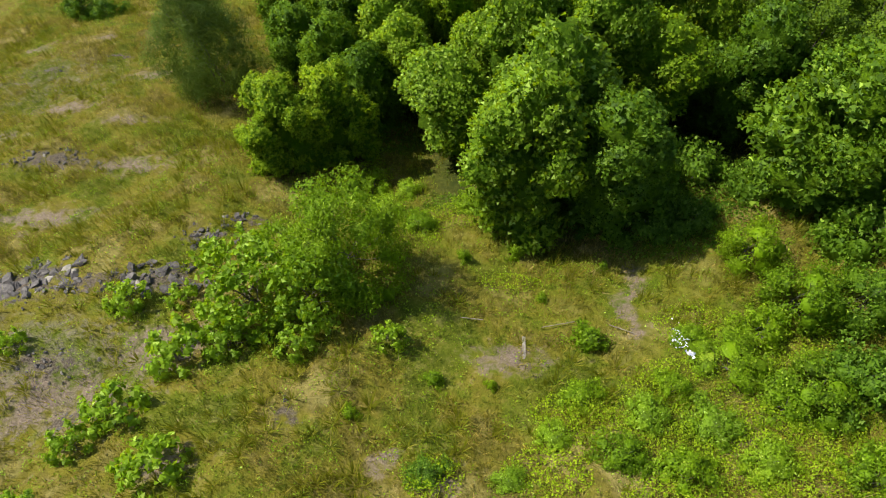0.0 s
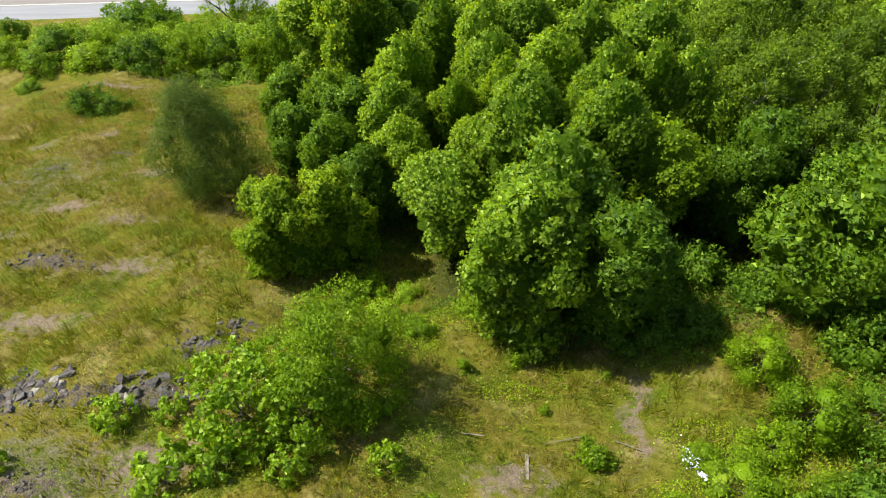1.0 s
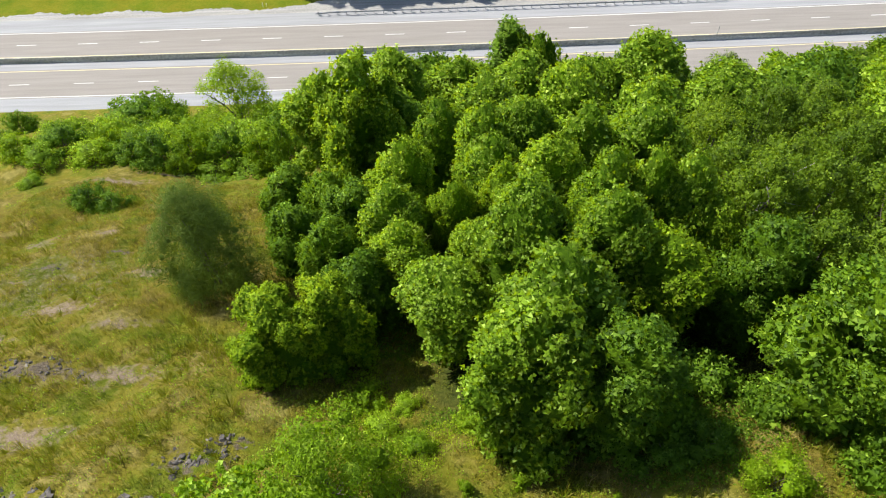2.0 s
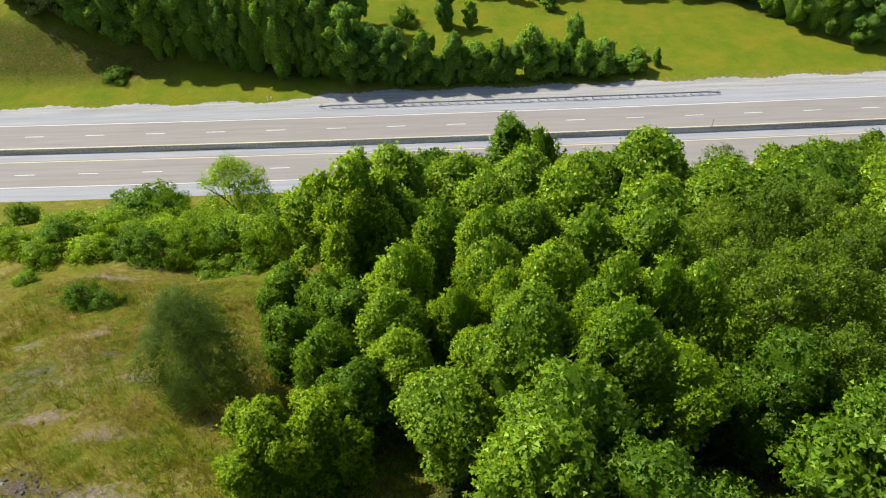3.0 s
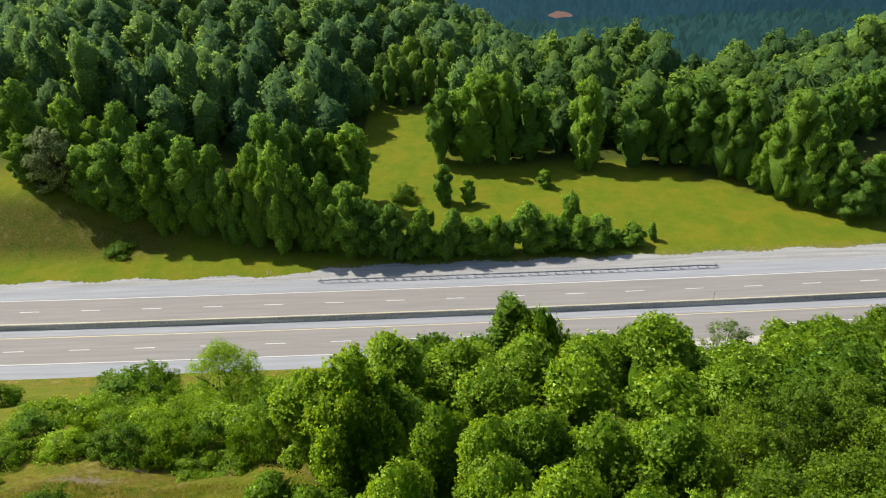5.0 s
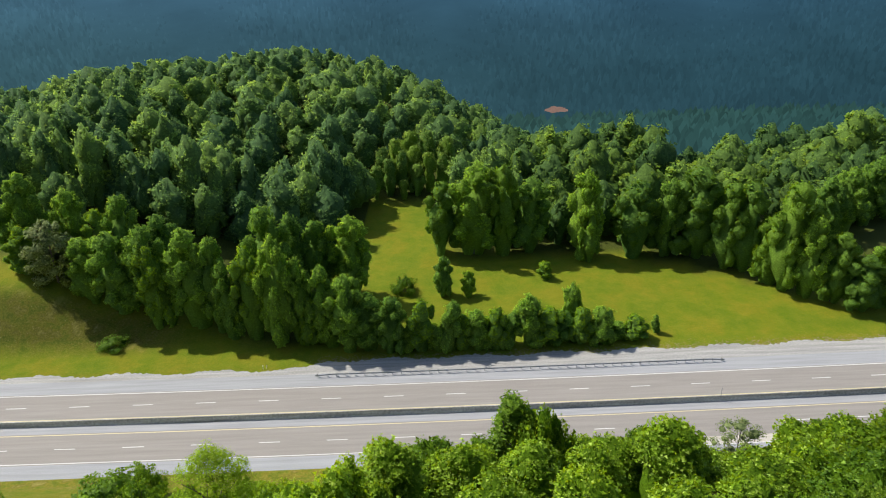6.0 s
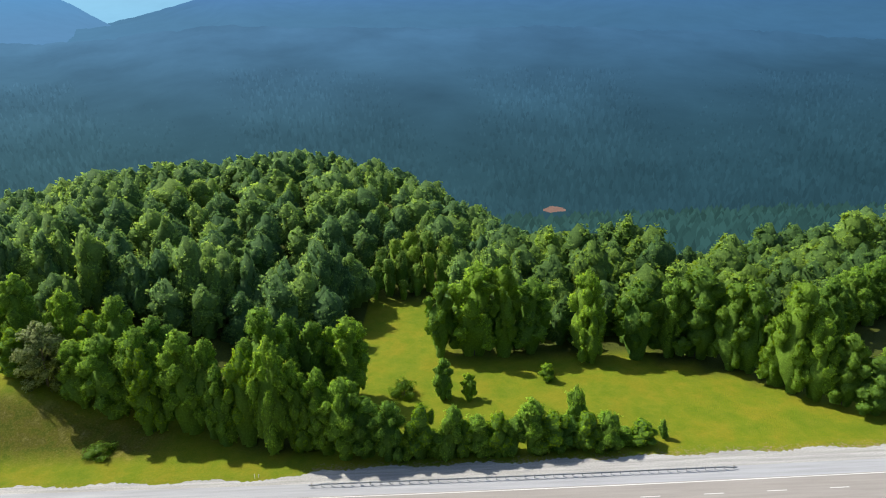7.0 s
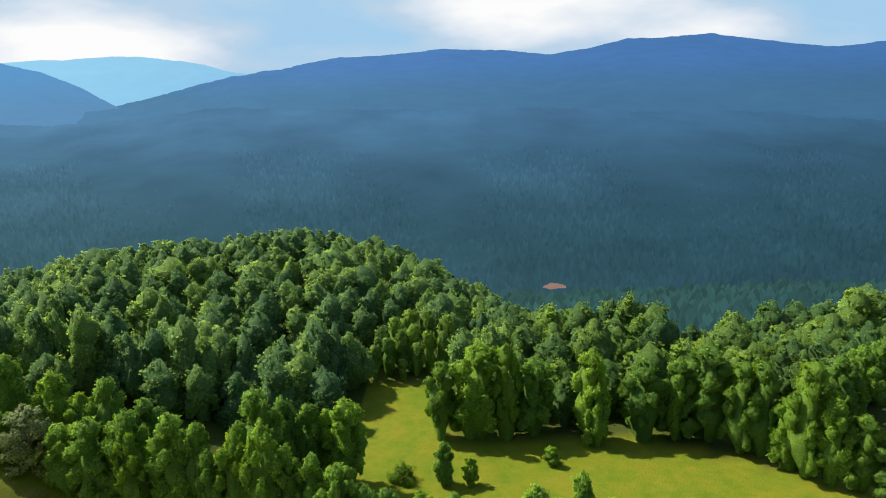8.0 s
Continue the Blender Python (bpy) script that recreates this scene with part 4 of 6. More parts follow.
# ---------------------------------------------------------------- trees and shrubs on the near hillside
R = np.random.default_rng(11)
CANOPY = "young broadleaf trees on the hillside"
LEAFY = dict(wild=0.75, rag=3.0)
CREST = billows(R, ("ogive", "billow", "ogive"), 13, 18, 4400, 0.036, 18, swell=0.4, **LEAFY)
POINTED = billows(R, ("ogive", "billow", "billow"), 8, 12, 1050, 0.072, 9, swell=0.45, **LEAFY)
HEAVY = billows(R, ("billow", "round", "billow"), 8, 12, 1500, 0.066, 9, swell=0.55, **LEAFY)
broad = [
    dome_tree(R, "bright green broadleaf tree with a dense lumpy crown", 11, 4.4, POINTED, LEAF_FRESH, 0.14, CANOPY, 8, 0.84, MASS_NEAR, low=0.42, high=0.82, crest=CREST, peak=1.55),
    dome_tree(R, "fresh green broadleaf tree with tiers of leafy sprays", 11, 4.4, POINTED, LEAF_FRESH, 0.14, CANOPY, 8, 0.76, MASS_NEAR, low=0.42, high=0.86, crest=CREST, peak=1.55),
    dome_tree(R, "rounded green broadleaf tree crowded by its neighbours", 11, 4.4, POINTED, LEAF_FRESH, 0.14, CANOPY, 7, 0.9, MASS_NEAR, low=0.42, high=0.8, crest=CREST, peak=1.55),
    dome_tree(R, "yellow-green broadleaf tree with sunlit top leaves", 11, 4.4, POINTED, LEAF_YELLOW, 0.14, CANOPY, 8, 0.8, MASS_NEAR, low=0.42, high=0.84, crest=CREST, peak=1.55),
    dome_tree(R, "dark green broadleaf tree with drooping leafy branches", 9, 5, HEAVY, LEAF_DARK, 0.14, CANOPY, 18, 0.5, MASS_NEAR, low=0.25),
    dome_tree(R, "bushy green broadleaf tree with heavy leafy sprays to the ground", 9, 5.4, HEAVY, LEAF_FRESH, 0.14, CANOPY, 20, 0.5, MASS_NEAR, low=0.25),
]
THIN = billows(R, ("billow", "ogive"), 8, 11, 680, 0.08, 9, **LEAFY)
THIN_CREST = billows(R, ("ogive", "billow"), 10, 14, 2300, 0.045, 14, **LEAFY)
lite = [
    dome_tree(R, "green broadleaf tree in the thick of the wood", 11, 4.4, THIN, LEAF_FRESH, 0.14, CANOPY, 6, 0.8, MASS_NEAR, low=0.55, high=0.82, crest=THIN_CREST, peak=1.5),
    dome_tree(R, "narrow green broadleaf tree in the thick of the wood", 11, 4.4, THIN, LEAF_FRESH, 0.14, CANOPY, 6, 0.75, MASS_NEAR, low=0.55, high=0.82, crest=THIN_CREST, peak=1.5),
    dome_tree(R, "darker green broadleaf tree in the thick of the wood", 11, 4.4, THIN, LEAF_DARK, 0.14, CANOPY, 6, 0.8, MASS_NEAR, low=0.55, high=0.82, crest=THIN_CREST, peak=1.5),
]
MID = billows(R, ("billow", "round", "ogive"), 8, 11, 620, 0.08, 9, **LEAFY)
wide_lite = [
    dome_tree(R, "spreading green broadleaf tree at the back of the wood", 9, 9, MID, LEAF_FRESH, 0.16, CANOPY, 18, 0.45, MASS_NEAR, low=0.3),
    dome_tree(R, "spreading olive-green tree at the back of the wood", 9, 9, MID, LEAF_OLIVE, 0.16, CANOPY, 18, 0.45, MASS_NEAR, low=0.3),
]
SPIKES = billows(R, ("ogive", "billow", "ogive"), 9, 11, 900, 0.08, 9, **LEAFY)
poplar = dome_tree(R, "tall dark green tree with upright leafy spikes", 13.6, 7.0, SPIKES, LEAF_FRESH, 0.2, CANOPY, 30, 0.36, MASS_NEAR, low=0.28, high=0.95, wide=(0.24, 0.38), stretch=1.35)
spire = plant(R, "tree", "dark pointed evergreen rising above the canopy", "tree", 15, 4.2, 12000, 0.22, LEAF_DARK, "cone", 0.03, 44, 0.34, aspect=0.4, group=CANOPY)
airy = plant(R, "tree", "slender light green tree with an open airy crown", "tree", 11, 6.6, 18000, 0.15, LEAF_YELLOW, "column", -0.15, 64, 0.26, limbs=30, trunk=0.12, core=0.3, shell=(0.3, 1.25), aspect=0.4, stems=2)
silver = plant(R, "tree", "sparse silvery-leaved tree in front of pale gravel", "tree", 9, 5.0, 2600, 0.2, LEAF_SILVER, "round", 0.3, 20, 0.36, limbs=22, trunk=0.1)
olive = plant(R, "tree", "olive-green tree with fine drooping foliage", "tree", 10, 6.0, 14500, 0.16, LEAF_OLIVE, "round", 0.05, 60, 0.27, aspect=0.6, hang=0.6, core=0.45, group=CANOPY)

# x, y, height, crown width
CANOPY_BACK = [
    (-14.7, -73.9, 11, 5.2), (-6.1, -59.9, 11.6, 5.6), (-1.9, -56, 11, 6), (7.4, -48, 15.2, 6.8), (13.1, -55, 10.6, 6), (17, -54, 11, 5.2), (21.2, -52, 11.7, 6.2), (23.4, -52, 10.5, 4.6),
    (50, -33, 9, 8.4), (53.5, -32.4, 9, 8.9), (52.9, -40.2, 9.5, 9.8), (62, -36, 10, 8.5), (-5, -84, 11.6, 3.9), (-2.5, -87.7, 11.6, 3.3), (-0.3, -86.9, 11.6, 3.9), (3.6, -87.4, 11.6, 4.3),
    (6.6, -87.8, 11.6, 4.8), (11.3, -87.4, 11, 4.6), (16.9, -83, 12, 4.7), (18.9, -84.4, 11, 4.6), (19.9, -86.2, 11, 4.6)]
CANOPY_FRONT = [
    (-7.4, -90.1, 11, 3.8), (-8, -92.5, 9, 3.7), (-2.6, -90.4, 11, 3.6), (-1.9, -92.4, 10.5, 3.2), (0.2, -92.3, 11.5, 4.2), (2.4, -95.4, 11.5, 3.8), (4.2, -95.5, 11.5, 2.8), (5.9, -95.8, 11, 3.4),
    (9.6, -92.7, 11, 4.6), (13.1, -95.1, 11, 4.4), (-4.7, -92.7, 9, 2.7), (-1.7, -97.5, 11.6, 4.3), (1.8, -98.5, 11.2, 3.9), (-0.8, -101.8, 10.5, 4.9),
    (-2.2, -104.6, 9.2, 5.0), (1.4, -104.8, 8.5, 4.6), (-5.2, -99.3, 7.8, 4.6), (4.2, -99.6, 9.0, 4.6), (-10.3, -89.1, 7.5, 4.2), (-7.4, -95.4, 8, 3.4), (-3.2, -95.5, 8, 3.2), (7.2, -96.6, 9, 3.4)]
CANOPY_SIDE = [(8.7, -99.5, 9, 4.0), (11.1, -99.4, 9, 4.0), (9.9, -96, 11.5, 4.4), (10.6, -104.2, 8.2, 6.2), (14.5, -101, 9, 5.5), (16, -107, 8, 6), (17, -96, 11, 5.5), (21, -91, 11, 5.5)]
turn = random.Random(5)
for i, (x, y, h, w) in enumerate(CANOPY_BACK):
    set_plant(wide_lite[i % 2] if x > 40 else olive if x > 10 and y < -78 else broad[(i * 3 + (i // 4)) % 4] if y < -60 else lite[(0, 2, 0, 1)[i % 4]] if w < 6.6 else wide_lite[0], x, y, h, w * 1.22, turn.uniform(0, 360))
for i, (x, y, h, w) in enumerate(CANOPY_FRONT):
    model = broad[4] if (x, y) in ((-0.8, -101.8), (-10.3, -89.1)) and i % 2 == 0 else broad[(i * 2 + i // 3) % 4]
    # dark leaves on the right-hand tree put the canopy's shaded side into colour
    if (x, y) in ((-2.2, -104.6), (1.4, -104.8)):
        model = broad[5 if x < 0 else 4]
    if x > 9:
        model = olive
    set_plant(model, x, y, h, w * 1.12, turn.uniform(0, 360))
for i, (x, y, h, w) in enumerate(CANOPY_SIDE):
    set_plant(broad[4] if (x, y) in ((10.6, -104.2), (16, -107), (8.7, -99.5)) else olive, x, y, h, w * 1.15, turn.uniform(0, 360))
# thin woods that fill the slope below, behind the front rows
for x, y, h, w in ((-9, -66, 11, 6), (-3, -64, 11, 6), (3, -66, 11, 6), (9, -64, 10, 6), (15, -66, 11, 6), (21, -68, 7, 6), (27, -64, 7.2, 6), (33, -58, 9, 7), (36, -48, 5.5, 6),
                   (24, -76, 11, 6), (30, -76, 11, 6.5), (-1, -74, 11, 5), (5, -76, 11, 5), (11, -77, 11, 5.5), (17, -75, 9.6, 5.5), (-8, -78, 10, 5), (30, -46, 5.5, 6), (58, -48, 9, 9), (44, -55, 9, 9),
                   (40, -68, 10, 8), (14, -44, 9, 6), (1, -46, 10, 6), (24, -40, 8, 6), (68, -44, 9, 9), (25, -84, 11, 6)):
    set_plant(lite[turn.randrange(3)] if w < 6.6 else wide_lite[turn.randrange(2)], x, y, h, w * 1.25, turn.uniform(0, 360))
for x, y, h, w in ((14, -91, 11, 5.5), (18, -90, 11.5, 5.5), (12.5, -84, 11, 5), (22, -80, 11, 6)):
    set_plant(olive, x, y, h, w, turn.uniform(0, 360))
set_plant(poplar, -10.7, -79.5, 13.6, 7.4, 40)
set_plant(spire, 4.2, -45.9, 15.8, 9.5, 0)
set_plant(airy, -26.8, -58, 12.2, 11.0, 120)
set_plant(silver, 41.4, -30, 10.0, 7.5, 90)

# lower trees by the clearing
low_bright = dome_tree(R, "low bushy tree with large bright green leaves", 6.4, 5.0, HEAVY, LEAF_LIGHT, 0.1, "low trees by the clearing", 16, 0.45, MASS_NEAR, low=0.25, wide=(0.3, 0.46))
low_dark = dome_tree(R, "low bushy tree with dense dark green leaves", 6.4, 5.0, HEAVY, LEAF_DARK, 0.1, "low trees by the clearing", 14, 0.5, MASS_NEAR, low=0.25)
set_plant(low_bright, -13.0, -100.5, 5.8, 4.6, 30)
set_plant(low_bright, -10.8, -99.8, 6.5, 4.2, 140)
set_plant(low_dark, -11.5, -93.8, 6.8, 4.4, 10)
set_plant(low_dark, -9.5, -97.0, 6.0, 4.2, 80)
set_plant(low_dark, -14.0, -90.0, 6.0, 4.5, 170)
set_plant(low_dark, -15.5, -84.0, 6.0, 5.0, 250)
set_plant(low_dark, -12.5, -86.5, 7.0, 4.6, 310)

feather = plant(R, "shrub", "tall feathery grey-green shrub on the slope", "shrub", 6.0, 5.0, 20000, 0.42, LEAF_GREY, "round", 0.02, 34, 0.36, aspect=0.055, stems=4, trunk=0.05, woody="stem", outward=0.9, flat=1.3, limbs=14, core=0.2, wild=1.0, shell=(0.25, 1.35))
set_plant(feather, -18.7, -92.8, 8.6, 5.4, 0)
willow = plant(R, "shrub", "large fine-leaved green shrub in rough grass", "shrub", 5.6, 5.6, 18000, 0.13, LEAF_YELLOW, "round", 0.01, 34, 0.36, aspect=0.42, core=0.4, stems=5, trunk=0.06, woody="stem", limbs=18)
set_plant(willow, -9.6, -108.6, 6.3, 5.4, 0)
sumac = plant(R, "shrub", "spreading large-leaved green shrub with bare stems below", "shrub", 3.6, 4.4, 3000, 0.215, LEAF_FRESH, "round", 0.12, 40, 0.26, aspect=0.85, stems=4, trunk=0.05, woody="stem", limbs=16, group="large-leaved shrubs")
set_plant(sumac, -12.9, -110.2, 3.7, 4.6, 60)
set_plant(sumac, -10.4, -110.4, 3.9, 3.6, 200)
round_bush = plant(R, "bush", "rounded leafy green bush on the slope", "bush", 2.5, 3.6, 3000, 0.16, LEAF_FRESH, "round", 0.01, 12, 0.52, stems=4, trunk=0.04, woody="stem", limbs=8, group="bushes on the slope")
dark_bush = plant(R, "bush", "dense dark green bush on the slope", "bush", 2.5, 3.6, 3000, 0.16, LEAF_DARK, "round", 0.01, 12, 0.5, stems=4, trunk=0.04, woody="stem", limbs=8, group="bushes on the slope")
gold_bush = plant(R, "bush", "yellow-green leafy bush on the slope", "bush", 2.5, 3.6, 3000, 0.16, LEAF_YELLOW, "round", 0.01, 12, 0.5, stems=4, trunk=0.04, woody="stem", limbs=8, group="bushes on the slope")
fine_bush = plant(R, "bush", "dense small-leaved green bush by the clearing", "bush", 2.5, 3.6, 6500, 0.1, LEAF_DARK, "round", 0.01, 18, 0.42, stems=4, trunk=0.04, woody="stem", limbs=8, group="bushes by the clearing")
fine_gold = plant(R, "bush", "small-leaved yellow-green bush by the clearing", "bush", 2.5, 3.6, 6500, 0.1, LEAF_YELLOW, "round", 0.01, 18, 0.42, stems=4, trunk=0.04, woody="stem", limbs=8, group="bushes by the clearing")
sapling = plant(R, "sapling", "young large-leaved sapling in stony grass", "sapling", 1.6, 2.4, 700, 0.18, LEAF_FRESH, "round", 0.1, 26, 0.26, aspect=0.85, stems=3, trunk=0.025, woody="stem", limbs=9, group="saplings in the stony grass")
tuft = plant(R, "sapling", "small bright feathery sapling in the grass", "sapling", 1.3, 1.9, 1500, 0.16, LEAF_YELLOW, "cone", 0.02, 8, 0.5, aspect=0.35, stems=3, trunk=0.02, woody="stem", limbs=6, group="feathery saplings")

BUSHES = [(-48.9, -29.3, 6, 6.3, 1), (-46.3, -44.2, 5.6, 11.3, 1), (-34.8, -50.7, 4, 5.6, 2), (-66.8, -38.3, 4, 4.9, 1), (-40, -68.5, 2.5, 4, 1), (-41.2, -71.3, 2.3, 3.9, 0), (-36.8, -70.6, 2.5, 4.4, 0),
          (-33.1, -71, 2.5, 3.9, 1), (-28.6, -72.4, 2.5, 2.4, 0), (-21.5, -71.3, 4, 3.8, 2), (-18.9, -71.5, 5, 3.3, 1), (-21.9, -73, 1.5, 4.3, 2), (-25.5, -72.6, 1.5, 4.4, 2), (-40.6, -74.9, 1.2, 2.1, 0),
          (-32.7, -80.2, 2.3, 3.2, 1), (-30.4, -81, 1.9, 2.8, 1), (-36.2, -68.6, 3, 3, 2)]
for i, (x, y, h, w, k) in enumerate(BUSHES):
    set_plant((round_bush, dark_bush, gold_bush)[k], x, y, h, w, turn.uniform(0, 360))
THICKET = [(-30, -66, 3.5, 4.5, 2), (-25, -66, 4, 5, 0), (-21, -64, 5, 5, 1), (-34, -62, 3.5, 5, 0), (-44, -64, 3, 5, 1), (-50, -66, 3, 5, 0), (-17, -67, 6, 5, 1), (-40, -58, 3.5, 5, 0),
          (-30, -54, 4, 5, 2), (-22, -56, 5, 5, 1), (-38, -54, 4, 7, 2), (-30.6, -71.2, 3.4, 4.4, 1), (-27.6, -70.6, 3.8, 4.6, 2), (-24.6, -70.2, 4.2, 4.4, 1), (-43.6, -70, 2.6, 4, 2), (-40.4, -47.5, 6, 5.5, 1), (-44.4, -56, 3.4, 6, 0)]
ROADSIDE = [(-33, -57, 4, 7, 2), (-28, -60, 4.5, 7, 0), (-44, -53, 3.5, 7, 0), (-36, -46, 4.5, 7, 2), (-24, -50, 5, 7, 2), (-18, -59, 5.5, 7, 0), (-28, -46, 4.5, 7, 0), (-31, -64, 3, 6, 2),
          (-23, -67, 3.5, 6, 0), (-48, -58, 3, 7, 2), (-56, -60, 3, 7, 1)]
# dark bushes (1) at x 3..9, y -107..-103 stand in for canopy shade
CLEARING_BUSHES = [(6.5, -108.9, 2.6, 2.8, 4), (7.4, -111.4, 3, 3.4, 4), (9.6, -111.5, 3, 3.2, 3), (8.4, -114.7, 2.5, 3, 1), (6.6, -115, 1.8, 3.4, 4), (4.2, -113.8, 1.2, 3.2, 4), (11.5, -108, 3.5, 4, 1), (11.5, -114.5, 3, 4, 3),
          (-9, -103.2, 1.4, 2.2, 2), (3.8, -105.5, 2.2, 3.4, 1), (6.2, -103.5, 2.5, 3.5, 1), (9.0, -117.5, 1.8, 3, 2), (8.5, -105, 2.6, 3, 1), (3.2, -107.0, 1.5, 2.6, 1), (5.2, -106.6, 1.9, 2.8, 1)]
for x, y, h, w, k in THICKET + ROADSIDE + CLEARING_BUSHES:
    set_plant((round_bush, dark_bush, gold_bush, fine_bush, fine_gold)[k], x, y, h, w, turn.uniform(0, 360))
for x, y, h, w in ((-15.1, -112.6, 1.7, 2.6), (-16.7, -114.7, 1.6, 2.4), (-14.6, -116.7, 1.6, 2.3), (-17.9, -110.1, 1.1, 1.8), (-7.7, -112.3, 1.2, 1.4), (-17.9, -115.8, 1.3, 1.6), (-15.9, -109.9, 1.0, 1.4),
                   (-21.6, -111.8, 1.0, 1.2), (-18.8, -118, 1.3, 1.8), (-10.9, -112.6, 1.3, 1.6), (-13.4, -112.2, 1.5, 2.0)):
    set_plant(sapling, x, y, h, w, turn.uniform(0, 360))
for x, y, h, w in ((-2.6, -107.8, 0.95, 0.9), (-4.8, -108.1, 0.85, 0.85), (-0.4, -112.4, 1.3, 1.8), (-4.2, -114.1, 0.6, 0.6), (-8.9, -115.1, 0.6, 0.8), (1.0, -108.6, 0.6, 0.7), (-1.8, -110.2, 0.6, 0.7), (-6.2, -113.8, 0.7, 1.0)):
    set_plant(tuft, x, y, h, w, turn.uniform(0, 360))


# ---------------------------------------------------------------- trees across the highway
WOOD = "trees across the highway"
FAR_BILLOWS = billows(R, ("billow", "round", "ogive", "billow"), 7, 10, 380, 0.08, 8, wild=0.55, rag=1.6)
SMALL_LOBES = dict(wide=(0.28, 0.42), low=0.3, girth=0.78)
far_models = [
    dome_tree(R, "tall green broadleaf tree with a rounded lumpy crown", 20, 10, FAR_BILLOWS, LEAF_FAR, 0.3, WOOD, 17, 0.5, **SMALL_LOBES),
    dome_tree(R, "tall narrow green tree at the edge of the wood", 20, 10, FAR_BILLOWS, LEAF_FAR, 0.3, WOOD, 17, 0.45, **SMALL_LOBES),
    dome_tree(R, "broad green tree with heavy leafy boughs", 20, 10, FAR_BILLOWS, LEAF_FAR, 0.3, WOOD, 18, 0.5, **SMALL_LOBES),
    dome_tree(R, "pointed bright green tree at the field edge", 20, 10, FAR_BILLOWS, LEAF_BRIGHT, 0.3, WOOD, 16, 0.5, **SMALL_LOBES),
    dome_tree(R, "dark dense tree shading the meadow edge", 20, 10, FAR_BILLOWS, LEAF_DARK, 0.3, WOOD, 16, 0.5, **SMALL_LOBES),
]
verge_small = dome_tree(R, "small rounded tree in the thicket by the highway", 9, 6, FAR_BILLOWS, LEAF_FAR, 0.16, "thicket by the highway", 8, 0.65, wide=(0.36, 0.54))
verge_bright = dome_tree(R, "small bright green tree in the thicket by the highway", 9, 6, FAR_BILLOWS, LEAF_BRIGHT, 0.16, "thicket by the highway", 8, 0.6, wide=(0.36, 0.54))
pale_far = plant(R, "tree", "pale silvery-leaved tree in the wood edge", "tree", 15, 9, 7000, 0.45, LEAF_SILVER, "round", 0.04, 24, 0.4, wild=0.5, rounded=0.7, trunk=0.25, group=WOOD)

VERGE_TREES = [(-8.8, 14.8, 7.7, 5.6), (-6.5, 14, 13.7, 7), (-3, 13.8, 6.8, 4.7), (5.7, 14.3, 10.8, 7), (9.2, 13.6, 11.6, 5.8), (12.8, 14.8, 9.5, 5.9), (17, 15.4, 13.5, 8.2), (20.6, 15.2, 9.5, 8.2), (27, 20.1, 13.8, 5.5),
               (23.7, 16, 8.2, 7.1), (28.1, 14.7, 9.7, 5.9), (32.2, 14.4, 10.1, 6.5), (36.8, 16.2, 4.8, 4.8), (40.4, 15.9, 6.2, 6), (45.4, 17.8, 5.3, 2.2), (-0.1, 13.6, 13.9, 5.8), (2.8, 14, 9.7, 4.7),
               (-12.9, 14.5, 14.6, 7), (-17.6, 15.5, 15, 8.1), (-22.2, 15.8, 20.1, 9.3), (-25.9, 16.9, 15.8, 5.9), (-27.8, 18.7, 21.4, 7.1), (-30.8, 18.9, 13.6, 6)]
LEFT_WOOD = [(-33, 21.2, 20.4, 7.8), (-37, 20.4, 26, 9.5), (-43.5, 23, 22.5, 9.6), (-40.2, 30.7, 28.6, 13.9), (-48.4, 23.2, 19, 8), (-51.6, 26.2, 23.4, 8.4), (-56.8, 27.7, 24.1, 13.6), (-65.1, 27, 20, 9),
             (-67.1, 29.8, 22.2, 11.1), (-74.6, 30.6, 19.5, 13.6), (-81.5, 32.6, 16.2, 10), (-89.8, 34.8, 15.6, 11.2), (-96.8, 36.7, 11.5, 8.9), (-98.2, 45, 21.1, 10.5), (-88.8, 44.7, 19.7, 10), (-75.8, 41.8, 19.5, 10.2),
             (-66.5, 40.3, 17.5, 11.8), (-80.8, 41.4, 16, 9.1), (-103.8, 45.5, 13.3, 8), (-23.1, 39.4, 21.9, 12.8), (-31.2, 39.9, 20.8, 9.5), (-36.2, 37.8, 23.4, 9.3)]
FIELD_TREES = [(-0.8, 39.9, 10.7, 6.2, 1), (5.3, 39.4, 6.9, 4.8, 3), (38.5, 52, 17.1, 8.1, 1), (51.3, 55.2, 21.7, 15.2, 2), (67.5, 54.1, 25.5, 18.2, 0), (38, 56.1, 24.9, 12.1, 1),
               (23.7, 60.3, 21.7, 15.4, 2), (8.6, 62.4, 26.7, 16.9, 2), (-0.6, 62.4, 21.5, 10.8, 4), (60.1, 54.4, 22.4, 10.6, 1), (83, 37.5, 27.9, 15.3, 0), (80.5, 40.8, 18.3, 11.3, 4), (86.1, 33.1, 21.2, 10.8, 0),
               (95, 25.7, 14.3, 11.7, 2), (91, 29.9, 18.1, 10.7, 4), (77.1, 48.6, 24.2, 13.2, 0), (16.1, 61.2, 26.1, 10.8, 4), (73.4, 50.4, 23.6, 13.2, 4), (102, 27, 18, 12, 0)]
SIDE_TREES = [(116, 70, 20, 13, 0), (126, 76, 20, 13, 2), (108, 66, 19, 12, 1), (132, 82, 20, 13, 0)]
for i, (x, y, h, w) in enumerate(VERGE_TREES):
    model = far_models[(0, 1)[i % 2]] if h > 14 else (verge_small, verge_bright)[i % 3 == 1]
    set_plant(model, x, y + 1.3, h * 0.93, w * 1.12, turn.uniform(0, 360))
